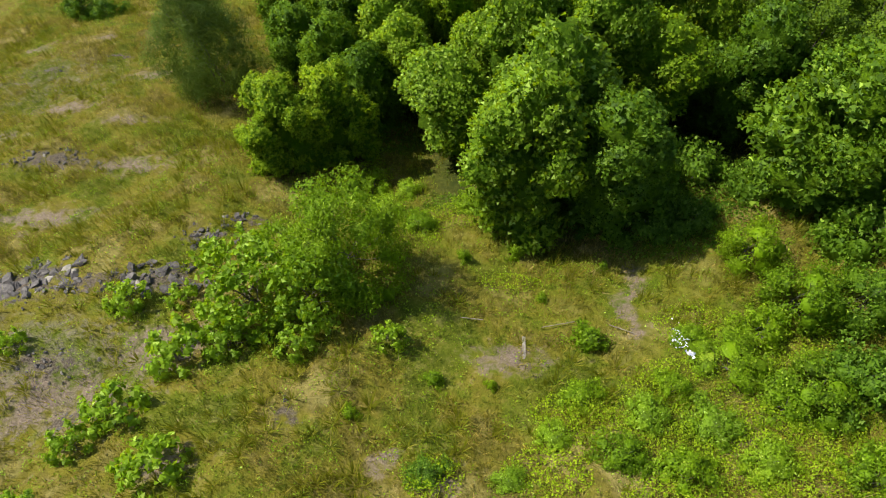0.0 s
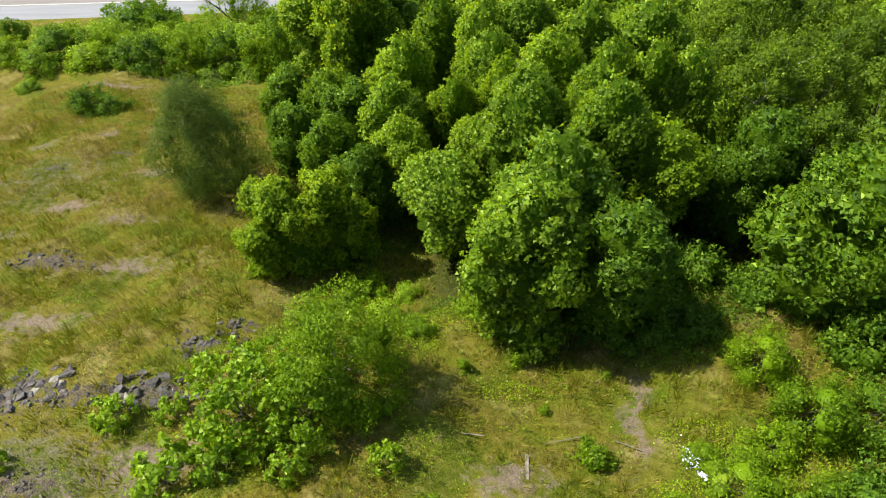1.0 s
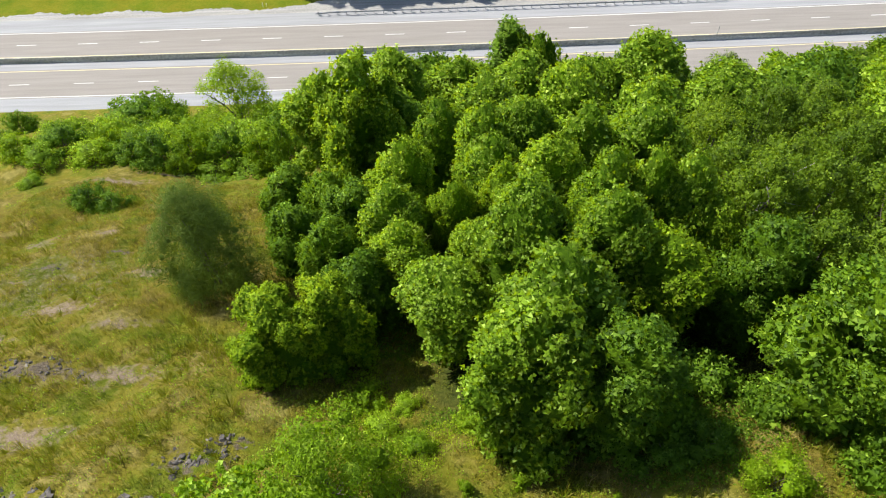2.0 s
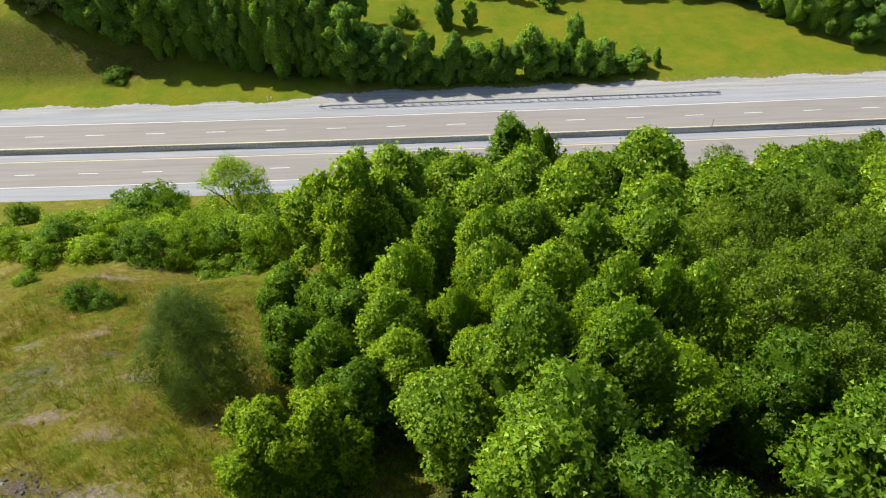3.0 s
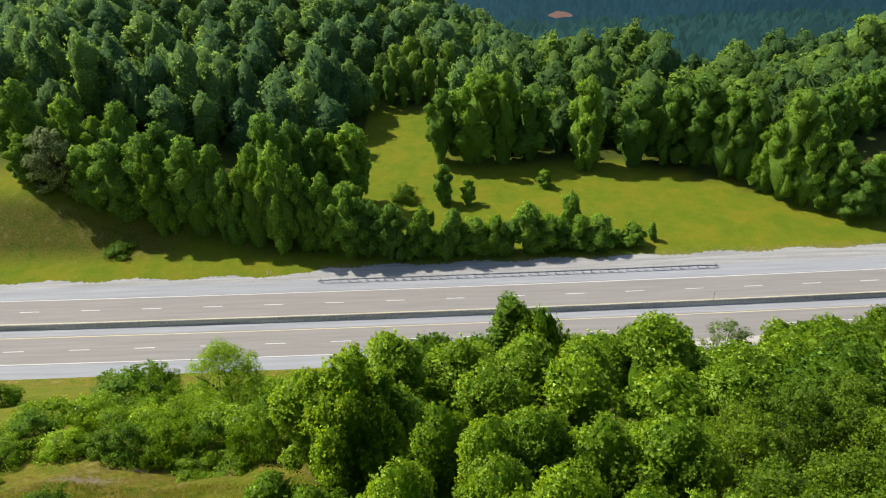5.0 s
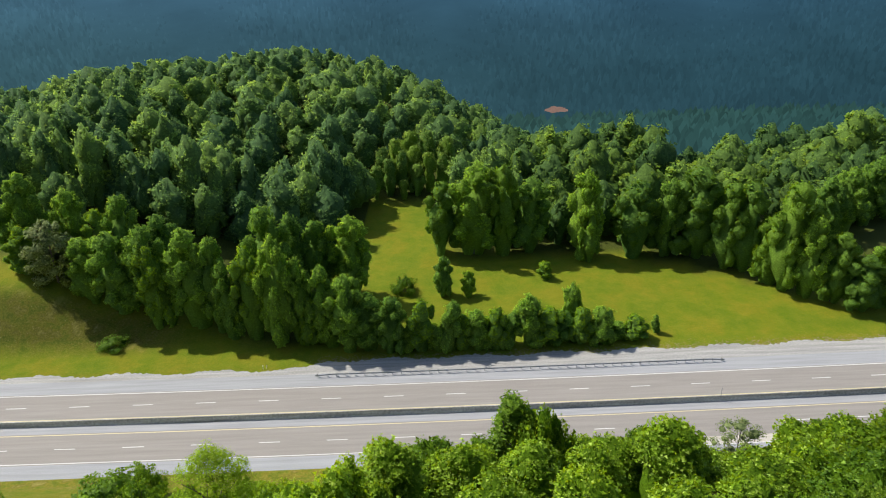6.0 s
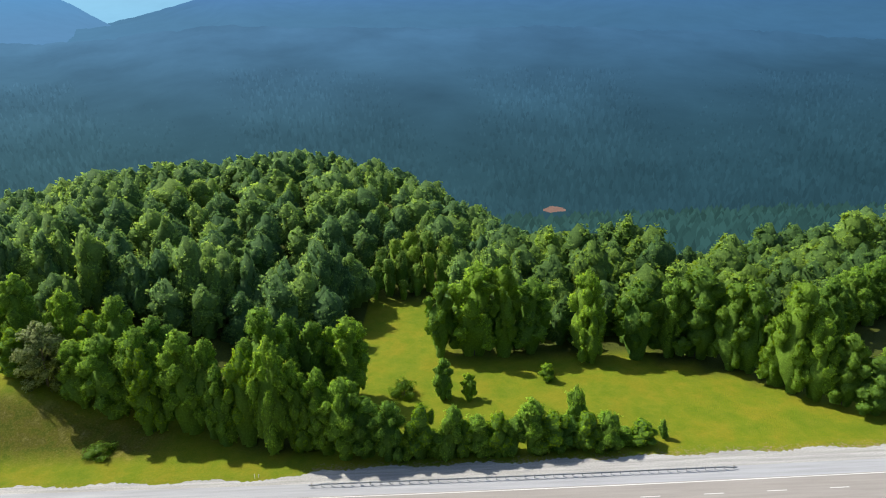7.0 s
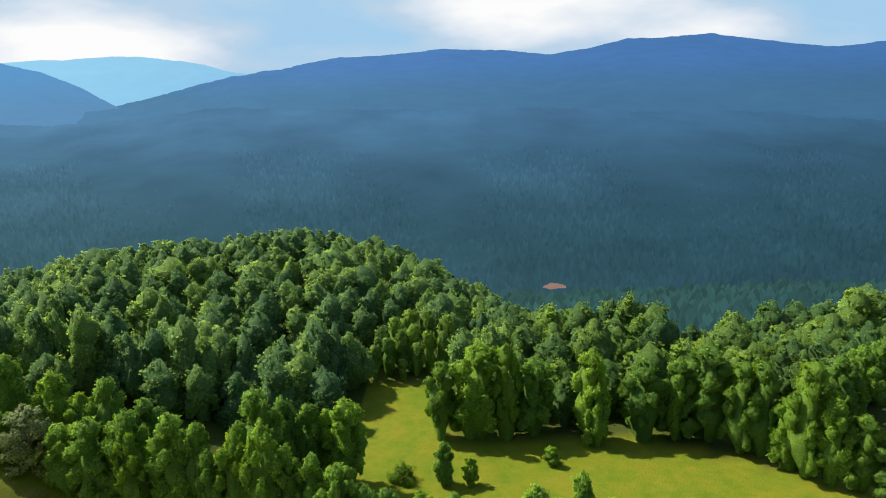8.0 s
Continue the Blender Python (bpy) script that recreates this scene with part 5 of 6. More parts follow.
for i, (x, y, h, w) in enumerate(LEFT_WOOD):
    set_plant(pale_far if x in (-89.8,) else far_models[(0, 1, 3, 0, 2)[i % 5]], x, y, h * 1.04, w * 0.95, turn.uniform(0, 360))
for x, y, h, w, k in FIELD_TREES + SIDE_TREES:
    # dark-leaved trees on the right put their shaded faces into the leaf colour
    set_plant(far_models[4 if x > 35 and int(x) % 2 else k], x, y + (3.5 if 20 < x < 70 and y > 50 else 0), h * 1.03, w * 0.9, turn.uniform(0, 360))
set_plant(verge_bright, 25.3, 46.5, 5.2, 4.6, 20, "small lone tree standing in the mown meadow")
young = dome_tree(R, "young pale green tree at the back of the meadow", 10, 6, FAR_BILLOWS, LEAF_PALE, 0.14, "young trees at the back of the meadow", 3, 0.8)
for x, y, h, w in ((-20, 102, 12, 6), (-15.5, 104, 14, 6.5), (-11, 101.5, 7.5, 4.5), (-11.5, 107, 15, 6.5), (-6.5, 105, 12, 6.5), (-2.5, 108, 15, 6.5), (-18, 109, 15, 7), (-7.5, 111, 16, 7), (-13.5, 113, 17, 7), (2, 109, 14, 6.5),
                   (-2.5, 118, 19, 8), (4, 117, 18, 8), (-9, 120, 17, 8)):
    set_plant(young, x, y, h, w, turn.uniform(0, 360))
set_plant(dark_bush, -10.3, 41.6, 5.0, 6.4, 0, "dull grey-green thicket at the meadow's lower edge")
set_plant(dark_bush, -74, 20.8, 2.6, 6.5, 0, "low scrubby bush on the roadside bank")


# the wooded hills behind: far more trees than one could count
def woodland(name, label, places, seed, leaves, leaf, leaf_mat, count):
    rng = np.random.default_rng(seed)
    vs, fs, ns, at, tones, inner = [], [], [], 0, [], []
    bank = billows(rng, ("billow", "round", "ogive", "round"), 6, 9, leaves, leaf, 8, wild=0.55, rag=1.7)
    models = [clustered(rng, bank, 1.5, count, rng.uniform(0.6, 0.9), 0.4, (0.42, 0.62), 0.85) for _ in range(14)]
    for x, y, h, w in places:
        v, f, n, q_in = models[rng.integers(0, len(models))]
        a = rng.uniform(0, 6.283)
        c, s = math.cos(a), math.sin(a)
        q = np.stack([(v[:, 0] * c - v[:, 1] * s) * w, (v[:, 0] * s + v[:, 1] * c) * w, v[:, 2] * h], -1)
        vs.append(q + np.array([x, y, float(ground_z(x, y)) - 0.3]))
        fs.append(f + at)
        inner.append(q_in)
        ns.append(np.stack([n[:, 0] * c - n[:, 1] * s, n[:, 0] * s + n[:, 1] * c, n[:, 2]], -1))
        tones.append(np.full(len(v), rng.uniform(), np.float32))
        at += len(v)
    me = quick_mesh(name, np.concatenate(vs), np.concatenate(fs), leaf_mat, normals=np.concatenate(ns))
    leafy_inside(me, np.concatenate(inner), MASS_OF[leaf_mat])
    me.attributes.new("tone", "FLOAT", "POINT").data.foreach_set("value", np.concatenate(tones))
    return tagged(new(name, me), label, "woodland", kind="stuff")


def scatter(seed, x0, x1, y0, y1, gap, keep, low=12, high=21):
    rng = np.random.default_rng(seed)
    out = []
    for gy_ in np.arange(y0, y1, gap):
        for gx_ in np.arange(x0, x1, gap):
            x, y = gx_ + rng.uniform(-0.45, 0.45) * gap, gy_ + rng.uniform(-0.45, 0.45) * gap
            if keep(x, y):
                k = rng.uniform() ** 1.4
                out.append((x, y, low + (high - low) * k + rng.uniform(-2, 2), gap * (0.85 + 0.75 * k) * rng.uniform(0.9, 1.15)))
    return out


HILL_FOOT_X = [-150, -90, -60, -45, -32, -22]
HILL_FOOT_Y = [80, 73, 73, 80, 87, 98]


def hill_keep(x, y):
    wide_enough = abs(x + 5) < (y + 106) * 0.72 + 12
    edge = float(np.interp(x, FIELD_EDGE_X, FIELD_EDGE_Y)) + 9
    left = x < -21 and y > float(np.interp(x, HILL_FOOT_X, HILL_FOOT_Y))
    return wide_enough and (left or (y > edge and y > 66)) and not (-25 < x < 6 and 66 < y < 120)


hill_trees = [(x, y, h if y < 140 else 15 + 0.3 * (h - 13), w) for x, y, h, w in scatter(21, -230, 260, 48, 240, 10.4, hill_keep, 13, 24)]
rim = np.random.default_rng(24)
for x in np.arange(-140, -23, 6.5):
    hill_trees.append((x + rim.uniform(-2, 2), float(np.interp(x, HILL_FOOT_X, HILL_FOOT_Y)) + rim.uniform(-1, 5), rim.uniform(20, 27), rim.uniform(9, 14)))
woodland("woodland", "dense green wooded hill behind the meadow", [p for p in hill_trees if p[1] < 150 and p[0] < 25], 22, 270, 0.075, LEAF_HILL, 6)
# the right-hand woods take the leaves with shade in their colour
woodland("woodland", "green woods behind the meadow trees, their shade put into darker leaves", [p for p in hill_trees if p[1] < 150 and p[0] >= 25], 25, 270, 0.075, LEAF_HILL_SHADED, 6)
woodland("woodland", "green woods on the far side of the hill", [p for p in hill_trees if p[1] >= 150], 23, 190, 0.085, LEAF_HILL, 3)


# hazy trees on the slope across the valley
def far_trees(seed, count, valley=False):
    rng = np.random.default_rng(seed)
    vs, fs, at = [], [], 0
    sides = 4
    for _ in range(count):
        t = rng.uniform(0, 1) ** 1.3
        dist = 715 + 700 * t
        ux = rng.uniform(-0.72, 0.72)
        if 0.185 < ux < 0.221 and dist < 790 and not valley:
            continue
        V = (dist - 700) / 1100
        crest = float(np.interp(ux, [-1.3, -0.8, -0.55, -0.4, -0.25, -0.1, 0.1, 0.3, 0.5, 0.7, 1.3], [-0.02, -0.035, -0.04, -0.035, -0.02, -0.028, -0.03, -0.035, -0.045, -0.06, -0.06])) * 1800 + 88.7
        z = -150 + (crest + 150) * V ** 1.15 - 5
        h, w = rng.uniform(10, 20), rng.uniform(4.5, 8.5)
        h, w = h * (1 - 0.5 * t), w * (1 - 0.35 * t)
        if valley:
            h, w = rng.uniform(10, 19), rng.uniform(6, 11)
            dist = rng.uniform(400, 715)
            if 0.182 < ux < 0.224 and dist > 670:
                continue
            z = float(ground_z(-5.3 + ux * dist, -106 + dist)) - 2
        x, y = -5.3 + ux * dist, -106 + dist
        ring = [(0.1, 1.0), (rng.uniform(0.55, 0.8), rng.uniform(0.6, 0.85))]
        a0 = rng.uniform(0, 6)
        pts = [(x + w * 0.5 * r * math.cos(a0 + 6.283 * s / sides) * rng.uniform(0.75, 1.2), y + w * 0.5 * r * math.sin(a0 + 6.283 * s / sides), z + h * k + rng.uniform(-1, 1)) for k, r in ring for s in range(sides)]
        vs.extend(pts + [(x, y, z + h)])
        for s in range(sides):
            p, q = at + s, at + (s + 1) % sides
            fs.extend([(p, q, q + sides), (p, q + sides, p + sides), (p + sides, q + sides, at + 2 * sides)])
        at += 2 * sides + 1
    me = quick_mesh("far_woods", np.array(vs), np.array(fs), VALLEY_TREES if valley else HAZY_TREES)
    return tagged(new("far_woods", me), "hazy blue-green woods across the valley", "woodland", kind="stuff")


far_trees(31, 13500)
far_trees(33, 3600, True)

# red earth clearing across the valley
bm = bmesh.new()
bmesh.ops.create_circle(bm, cap_ends=True, segments=44, radius=1.0)
edge = random.Random(8)
for v in bm.verts:
    k = 1 + 0.18 * math.sin(v.co.x * 4 + v.co.y * 3) + edge.uniform(-0.14, 0.1)
    v.co.x, v.co.y = v.co.x * 12 * k, v.co.y * 5 * k
ext = bmesh.ops.extrude_face_region(bm, geom=list(bm.faces))
for v in ext["geom"]:
    if isinstance(v, bmesh.types.BMVert):
        v.co.z += 1.0
EARTH = distance_material("hazy_red_earth", (0.21, 0.125, 0.095), (0.27, 0.155, 0.12), -150, -100, 0.3, 0.3)
clearing = tagged(new("clearing", bm_mesh("clearing", bm, EARTH)), "bare reddish earth clearing among far trees", "clearing", kind="structure")
clearing.matrix_basis = pose(-5.3 + 0.2026 * 760, -106 + 760, 88.7 - 0.2976 * 760, 20, 0, 0)


# ---------------------------------------------------------------- grass, stones and litter by the clearing
def grassy(x, y):
    k = land_masks(x, y)
    return 1 - np.clip(np.maximum(np.maximum(k["stone"] * 1.3, k["bare"] * 1.4), k["scree"]), 0, 0.94) - 0.85 * k["woodland"]


def grass(name, label, material_, count, box, height, seed, keep, blades=3):
    rng = np.random.default_rng(seed)
    x, y = rng.uniform(box[0], box[1], count), rng.uniform(box[2], box[3], count)
    patch = 0.5 + 0.5 * np.sin(x * 0.7 + 1.3 * np.sin(y * 0.45)) * np.sin(y * 0.8 + 1.1 * np.sin(x * 0.33 + 2))
    ok = rng.uniform(size=count) < keep(x, y) * (0.45 + 0.55 * patch)
    x, y, patch = x[ok], y[ok], patch[ok]
    x, y, patch = np.repeat(x, blades), np.repeat(y, blades), np.repeat(patch, blades)
    n = len(x)
    x, y = x + rng.normal(0, 0.06, n), y + rng.normal(0, 0.06, n)
    z = ground_z(x, y) - 0.03
    h = height * rng.uniform(0.45, 1.2, n) * (0.7 + 0.6 * patch)
    a = rng.uniform(0, 6.283, n)
    lean = rng.uniform(0.15, 0.8, n) * h
    w = rng.uniform(0.008, 0.018, n)
    root = np.stack([x, y, z], -1)
    side = np.stack([-np.sin(a), np.cos(a), np.zeros(n)], -1) * w[:, None]
    tip = root + np.stack([np.cos(a) * lean, np.sin(a) * lean, h], -1)
    v = np.stack([root - side, root + side, tip], 1).reshape(-1, 3)
    return tagged(new(name, quick_mesh(name, v, np.arange(3 * n).reshape(-1, 3), material_)), label, "grass", kind="stuff")


grass("grass", "rough green and straw-coloured hillside grass", GRASS_BLADE, 150000, (-38, 12, -120, -76), 0.34, 41, grassy)
grass("dry_grass", "clumps of bleached dry grass on the hillside", STRAW, 14000, (-44, 12, -120, -72), 0.4, 42,
      lambda x, y: grassy(x, y) * smooth(0.1, 0.9, np.sin(x * 0.5 + 2 * np.sin(y * 0.3)) * np.sin(y * 0.6 + 0.7)) * 0.8 + spot(x, y, -21, -100.9, 2.6, 0.6), 3)


def tussocks(name, label, material_, count, box, height, seed, keep):
    """Clumps of long grass that lean outwards."""
    rng = np.random.default_rng(seed)
    x, y = rng.uniform(box[0], box[1], count), rng.uniform(box[2], box[3], count)
    drift = np.sin(x * 0.55 + 1.7 * np.sin(y * 0.4)) * np.sin(y * 0.62 + 1.3 * np.sin(x * 0.37 + 1))
    ok = rng.uniform(size=count) < keep(x, y) * smooth(-0.2, 0.5, drift)
    x, y = x[ok], y[ok]
    size = np.repeat(rng.uniform(0.6, 1.3, len(x)), 26)
    x, y = np.repeat(x, 26), np.repeat(y, 26)
    n = len(x)
    a, r = rng.uniform(0, 6.283, n), rng.uniform(0, 0.16, n) * size
    root = np.stack([x + r * np.cos(a), y + r * np.sin(a), ground_z(x, y) - 0.03], -1)
    h = height * size * rng.uniform(0.6, 1.15, n)
    out = h * rng.uniform(0.3, 0.9, n)
    side = np.stack([-np.sin(a), np.cos(a), np.zeros(n)], -1) * (0.012 + 0.01 * rng.uniform(size=n))[:, None]
    tip = root + np.stack([np.cos(a) * out, np.sin(a) * out, h], -1)
    v = np.stack([root - side, root + side, tip], 1).reshape(-1, 3)
    return tagged(new(name, quick_mesh(name, v, np.arange(3 * n).reshape(-1, 3), material_)), label, "grass", kind="stuff")


TUSSOCK = leaf_material("long_green_grass", (0.12, 0.145, 0.008), (0.21, 0.22, 0.016), (0.42, 0.35, 0.12), (0.32, 0.33, 0.02), 0.4, low=0.6)
tussocks("long_grass", "clumps of long olive-green grass on the hillside", TUSSOCK, 5200, (-36, 10, -119, -80), 0.55, 44, grassy)


def bramble(name, label, material_, count, seed, height, spots, size=0.15):
    """A low tangle of leaves that follows the ground in mounds."""
    rng = np.random.default_rng(seed)
    vs = []
    for cx, cy, rx, ry in spots:
        k = int(count * rx * ry)
        r, a = np.sqrt(rng.uniform(size=k)), rng.uniform(0, 6.283, k)
        x, y = cx + rx * r * np.cos(a), cy + ry * r * np.sin(a)
        mound = (1 - r ** 3) * (0.55 + 0.45 * np.sin(x * 3.1 + 1.5 * np.sin(y * 2.3)) * np.sin(y * 3.7))
        z = ground_z(x, y) + height * mound * rng.uniform(0.35, 1.0, k) ** 0.5 + 0.04
        vs.append(np.stack([x, y, z], -1))
    at = np.concatenate(vs)
    n = unit(rng.normal(size=at.shape) * 0.75 + np.array([0, -0.1, 1]))
    ln = size * rng.uniform(0.6, 1.4, len(at))
    v, f = leaf_blades(rng, at, n, ln, ln * 0.65)
    return tagged(new(name, quick_mesh(name, v, f, material_)), label, "undergrowth", kind="stuff")


bramble("bramble", "low green bramble tangle beside the clearing", LEAF_LIGHT, 700, 51, 0.75,
        [(-1.5, -115.2, 1.6, 0.9), (1.2, -114.6, 1.3, 0.8), (1.8, -116.6, 1.6, 1.0), (-2.8, -117.2, 1.4, 0.9), (4.6, -115.8, 1.6, 1.0), (5.5, -118, 1.8, 1.2), (-6.3, -117.2, 1.0, 0.7), (0.6, -118.2, 1.5, 0.8)], 0.085)
bramble("bramble", "yellow-green weedy undergrowth at the wood's edge", LEAF_LIGHT, 560, 52, 0.7,
        [(-0.5, -115.9, 1.8, 1.0), (2.6, -115.4, 1.6, 0.9), (3.6, -116.9, 1.8, 1.0), (6.3, -116.6, 1.8, 1.2), (3.6, -111.8, 1.5, 1.0), (2.0, -113.9, 1.2, 0.6), (7.0, -113.2, 1.8, 1.1),
         (-7.3, -106.5, 1.8, 1.0), (-5.0, -105.4, 1.8, 0.9), (3.2, -117.8, 1.6, 0.9), (8, -117, 2.0, 1.4), (-8.6, -104, 1.3, 0.9), (-3, -109.3, 1.4, 0.5), (-9.2, -102, 1.2, 1.4)], 0.08)
# dark leaves added where the canopy's shade lies, to deepen it
bramble("undergrowth", "shaded leafy undergrowth beneath the trees", LEAF_DARK, 240, 53, 0.6,
        [(-2, -104.5, 4.5, 1.2), (4, -104.5, 4, 1.4), (6, -101, 3, 2), (-8, -97, 2, 3), (-10, -91, 3, 2), (1, -106, 4, 0.7), (6, -107, 2.4, 1.6), (3.5, -107.6, 2.5, 0.9), (7, -104.5, 2, 1.5)], 0.13)


def weeds(name, label, material_, count, box, seed, size, keep):
    """Small leafy weeds scattered through the grass, a handful of leaves each."""
    rng = np.random.default_rng(seed)
    x, y = rng.uniform(box[0], box[1], count), rng.uniform(box[2], box[3], count)
    patch = 0.5 + 0.5 * np.sin(x * 1.1 + 2.0 * np.sin(y * 0.7)) * np.sin(y * 1.3 + 1.4 * np.sin(x * 0.5 + 1))
    ok = rng.uniform(size=count) < keep(x, y) * patch ** 0.8 * 0.7
    x, y = np.repeat(x[ok], 9), np.repeat(y[ok], 9)
    n = len(x)
    x, y = x + rng.normal(0, 0.16, n), y + rng.normal(0, 0.16, n)
    at = np.stack([x, y, ground_z(x, y) + rng.uniform(0.05, 0.3, n)], -1)
    nrm = unit(rng.normal(size=(n, 3)) * 0.6 + np.array([0, 0, 1]))
    ln = size * rng.uniform(0.6, 1.5, n)
    v, f = leaf_chips(rng, at, nrm, ln, ln * 0.6)
    return tagged(new(name, quick_mesh(name, v, f, material_)), label, "weeds", kind="stuff")


weeds("weeds", "leafy green weeds scattered in the rough grass", LEAF_FRESH, 7000, (-30, 10, -120, -98), 54, 0.065, grassy)
weeds("weeds", "yellow-green weeds scattered in the rough grass", LEAF_YELLOW, 8000, (-40, 10, -120, -76), 55, 0.065, grassy)
for x, y, h, w, k in ((-1.2, -114.8, 0.9, 1.7, 2), (0.6, -115.6, 1.0, 1.8, 0), (1.9, -114.6, 0.9, 1.5, 2), (2.9, -115.9, 1.0, 2.0, 0), (-0.6, -116.8, 0.9, 1.8, 2), (1.4, -117.4, 1.0, 2.0, 2), (4.2, -117.2, 1.0, 1.9, 0), (-2.4, -116.2, 0.8, 1.4, 0),
                      (5.4, -115.4, 1.1, 1.9, 2), (3.2, -112.6, 0.8, 1.5, 2), (5.8, -112.4, 1.3, 2.2, 2), (-6.6, -106.2, 0.9, 1.7, 2), (-8.2, -105, 1.0, 1.8, 0), (-4.4, -104.9, 0.8, 1.6, 2), (-6.4, -117.2, 0.8, 1.4, 1),
                      (-4.0, -117.5, 0.7, 1.2, 0), (7.2, -117.9, 1.2, 2.2, 2), (-12.0, -106.5, 0.7, 1.2, 2), (-7.2, -103.6, 1.0, 1.5, 0), (0.8, -106.4, 0.7, 1.3, 1)):
    set_plant((round_bush, dark_bush, gold_bush)[k], x, y, h, w, turn.uniform(0, 360), ("low mound of green leaves beside the clearing", "low dark leafy mound in rough grass", "low yellow-green leafy mound in rough grass")[k])


def rock_model(rng, name, label, material_):
    bm = bmesh.new()
    bmesh.ops.create_icosphere(bm, subdivisions=2, radius=0.5)
    cut = [unit(rng.normal(size=3)) for _ in range(13)]
    for v in bm.verts:
        p = np.array(v.co)
        for c in cut:
            d = p @ c - 0.24
            if d > 0:
                p = p - c * d * 0.97
        v.co = Vector(p * np.array([1.25, 0.9, 0.7]) + rng.normal(0, 0.018, 3))
    ob = new(name, bm_mesh(name, bm, material_))
    return tagged(ob, label, "rock", "loose rocks on the stony ground")


rr = np.random.default_rng(61)
rocks = [rock_model(rr, "rock", "angular dark slaty rock lying in rubble", ROCK_MAT) for _ in range(3)] + \
        [rock_model(rr, "rock", "pale weathered rock lying among grass", ROCK_PALE) for _ in range(2)]
stood = set()
for (cx, cy, rx, ry), count, big in zip(STONE_SPOTS, (78, 66, 28, 32, 12, 8, 8, 8, 6, 8, 24, 14), (1.05, 0.95, 0.6, 0.55, 0.45, 0.4, 0.35, 0.35, 0.35, 0.3, 0.6, 0.55)):
    for i in range(count):
        a, r = rr.uniform(0, 6.283), rr.uniform(0, 1.1) ** 0.7
        x, y = cx + rx * r * math.cos(a), cy + ry * r * math.sin(a)
        s = big * (0.18 + 0.82 * rr.uniform() ** 1.9)
        k = rr.integers(0, 3) if rr.uniform() < 0.88 else rr.integers(3, 5)
        s = s * 0.6 if k > 2 else s
        m = pose(x, y, float(ground_z(x, y)) + 0.02 * s, rr.uniform(-35, 35), rr.uniform(-35, 35), rr.uniform(0, 360)) @ Matrix.Diagonal((s, s, s * 0.8, 1))
        if k in stood:
            copy_thing(rocks[k], m @ Matrix.Diagonal((*(1 / q for q in rocks[k].scale), 1)))
        else:
            stood.add(k)
            rocks[k].matrix_basis = m

# the smaller rubble between the rocks
rv, rf, r_at = [], [], 0
base_v = np.array([v.co[:] for v in rocks[0].data.vertices])
base_f = np.array([p.vertices[:] for p in rocks[0].data.polygons])
for cx, cy, rx, ry in STONE_SPOTS[:5] + STONE_SPOTS[10:]:
    for i in range(int(20 * rx)):
        a, r = rr.uniform(0, 6.283), rr.uniform(0, 1.3) ** 0.7
        x, y, s = cx + rx * r * math.cos(a), cy + ry * r * math.sin(a), rr.uniform(0.08, 0.24)
        q = np.array(pose(0, 0, 0, rr.uniform(-40, 40), rr.uniform(-40, 40), rr.uniform(0, 360)).to_3x3())
        rv.append(base_v @ q.T * s + np.array([x, y, float(ground_z(x, y)) + 0.01]))
        rf.append(base_f + r_at)
        r_at += len(base_v)
tagged(new("rubble", quick_mesh("rubble", np.concatenate(rv), np.concatenate(rf), ROCK_MAT)), "small broken dark stones between the rocks", "rubble", kind="stuff")


def plank(x, y, length, width, turn_, tilt, label, rise=0.05):
    bm = bmesh.new()
    bmesh.ops.create_cube(bm, size=1, matrix=Matrix.Diagonal((width, length, 0.045, 1)))
    bmesh.ops.bevel(bm, geom=list(bm.edges), offset=0.006, segments=1, affect="EDGES")
    ob = tagged(new("plank", bm_mesh("plank", bm, WOOD_GREY)), label, "plank", "loose planks in the clearing")
    ob.matrix_basis = pose(x, y, float(ground_z(x, y)) + rise, tilt, 0, turn_)
    return ob


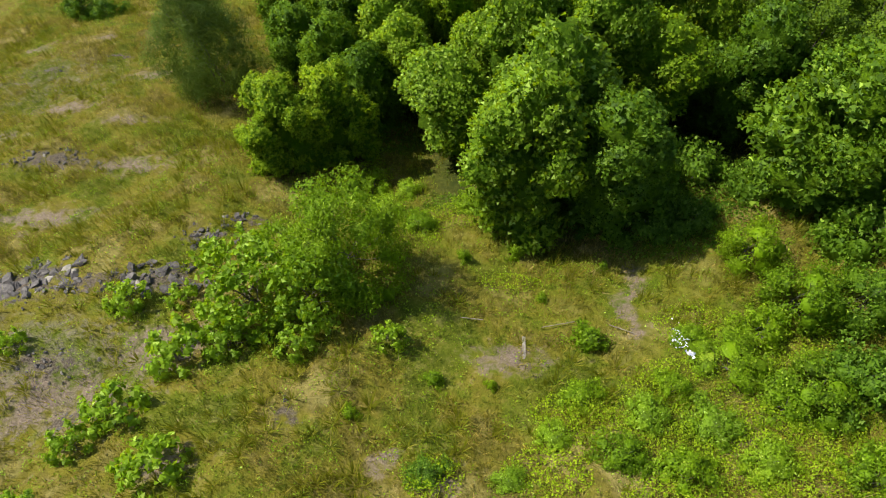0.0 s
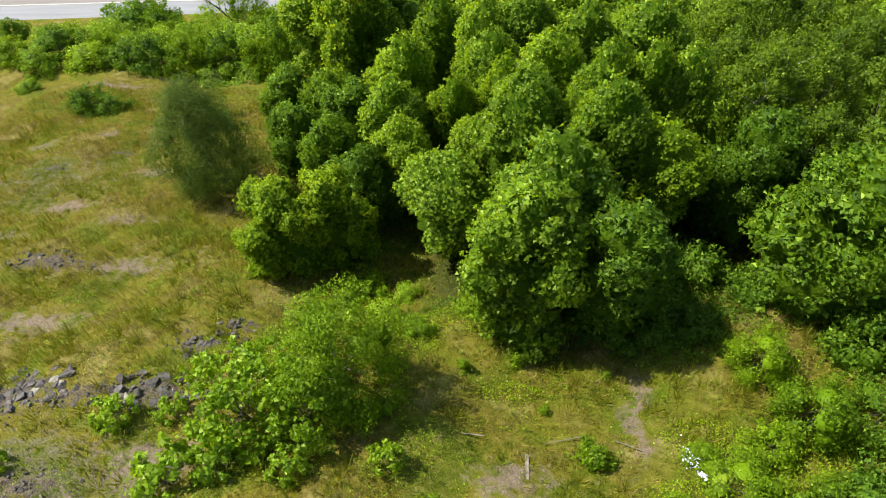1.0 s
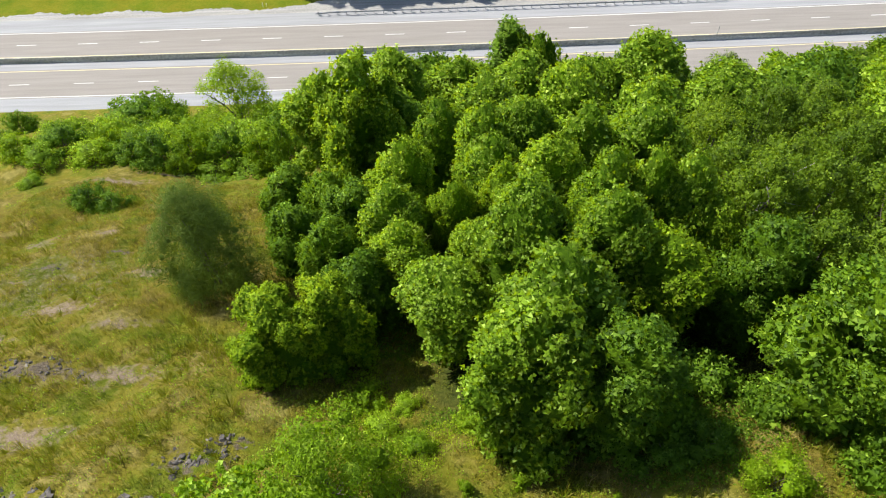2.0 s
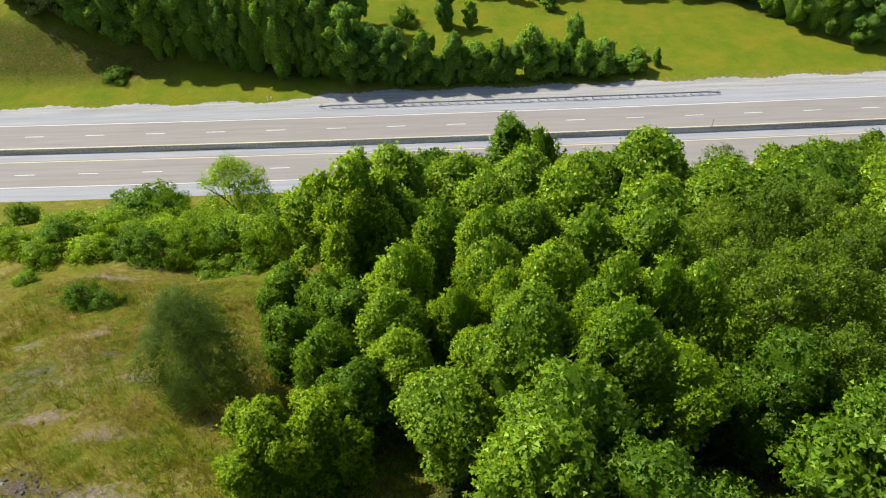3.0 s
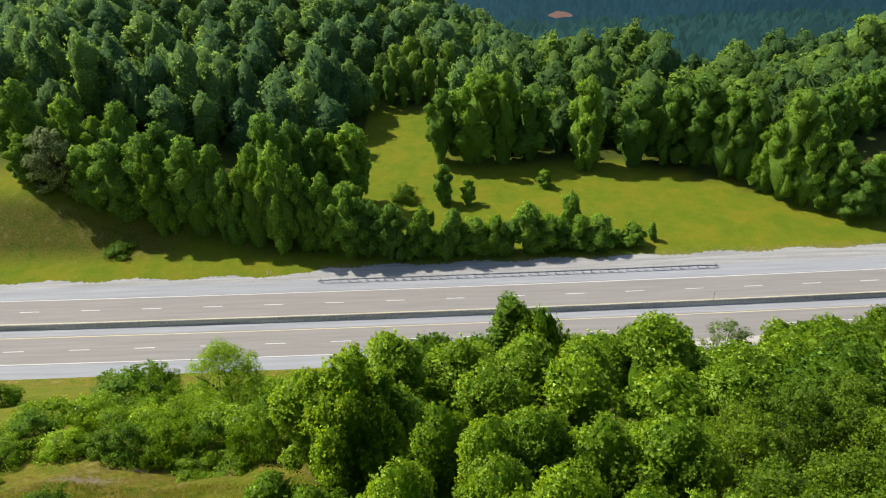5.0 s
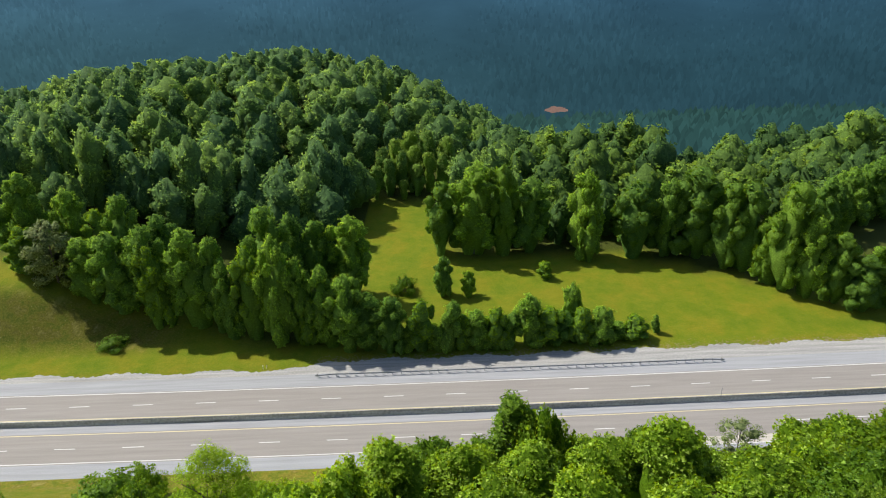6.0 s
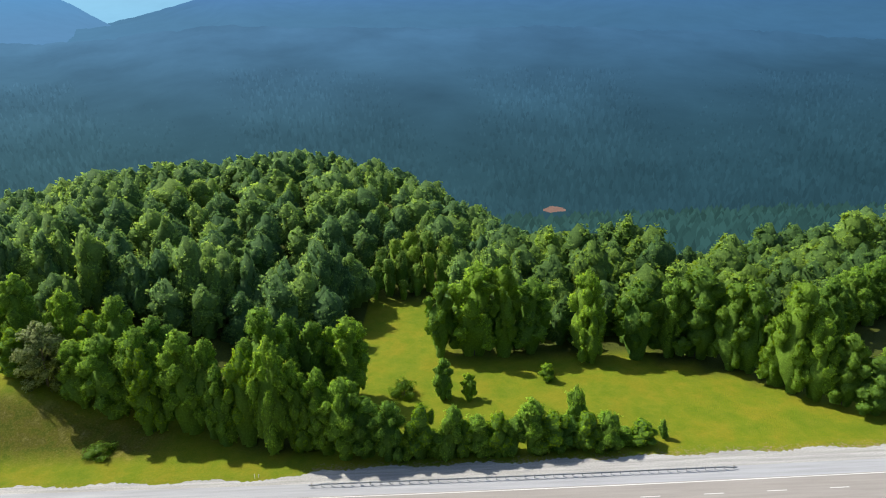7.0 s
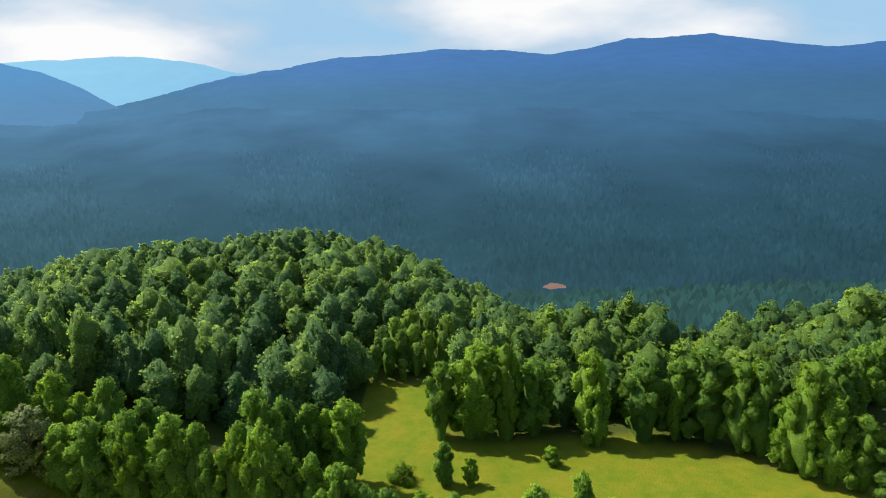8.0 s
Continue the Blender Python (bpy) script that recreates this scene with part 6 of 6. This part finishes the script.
plank(-2.85, -112.55, 1.05, 0.12, -6, -24, "weathered grey plank lying on bare earth", 0.1)
plank(-4.7, -111.2, 0.9, 0.03, 80, -3, "thin bleached stick lying in the grass", 0.12)
plank(-1.3, -111.5, 1.5, 0.025, -82, 0, "long thin bleached stick across the grass", 0.2)
plank(0.9, -111.9, 1.0, 0.03, 60, -20, "thin grey branch on the worn path", 0.12)


def litter(x, y, seed):
    """Crumpled white scraps, most of them in one heap."""
    rng = np.random.default_rng(seed)
    pts = []
    for i in range(95):
        u = rng.uniform()
        if u < 0.4:
            pts.append((x + rng.normal(0.08, 0.07), y - 0.34 + rng.normal(0, 0.09), rng.uniform(0.03, 0.085)))
        else:
            pts.append((x + rng.normal(-0.12, 0.17), y + 0.35 + rng.normal(0, 0.27), rng.uniform(0.02, 0.06)))
    at = np.array([(a, b, float(ground_z(a, b)) + rng.uniform(0.35, 0.55)) for a, b, _ in pts])
    n = unit(rng.normal(size=at.shape) * 0.5 + np.array([0, -0.2, 1]))
    ln = np.array([s for *_, s in pts]) * 1.5
    v, f = leaf_blades(rng, at, n, ln, ln * 0.95, 0.1)
    tagged(new("blossom", quick_mesh("blossom", v, f, WHITE_LITTER)), "cluster of bright white blossom in the grass", "flowers", kind="stuff")


litter(2.75, -112.95, 71)

# grey bare branches of a dead tree among the canopy
dead_lines = [[(0, 0, -0.3, 0.11), (0.1, 0.1, 3, 0.09), (0.4, 0.1, 6.5, 0.06), (0.9, 0.0, 10.2, 0.02)]]
for i in range(9):
    a, z = i * 2.4, 5.2 + i * 0.5
    dead_lines.append([(0.35 + 0.02 * i, 0.1, z, 0.035), (0.35 + 0.8 * math.cos(a), 0.1 + 0.8 * math.sin(a), z + 0.7, 0.022), (0.35 + 1.7 * math.cos(a), 0.1 + 1.7 * math.sin(a), z + 1.0, 0.006)])
dv, df = tubes(dead_lines, 5)
dead = thing("tree", "leafless dead tree with bare grey branches", "tree")
part("trunk", quick_mesh("trunk", dv, df, BARK_PALE, True), dead)
dead.matrix_basis = pose(9.2, -94.6, float(ground_z(9.2, -94.6)), 4, 6, 0)
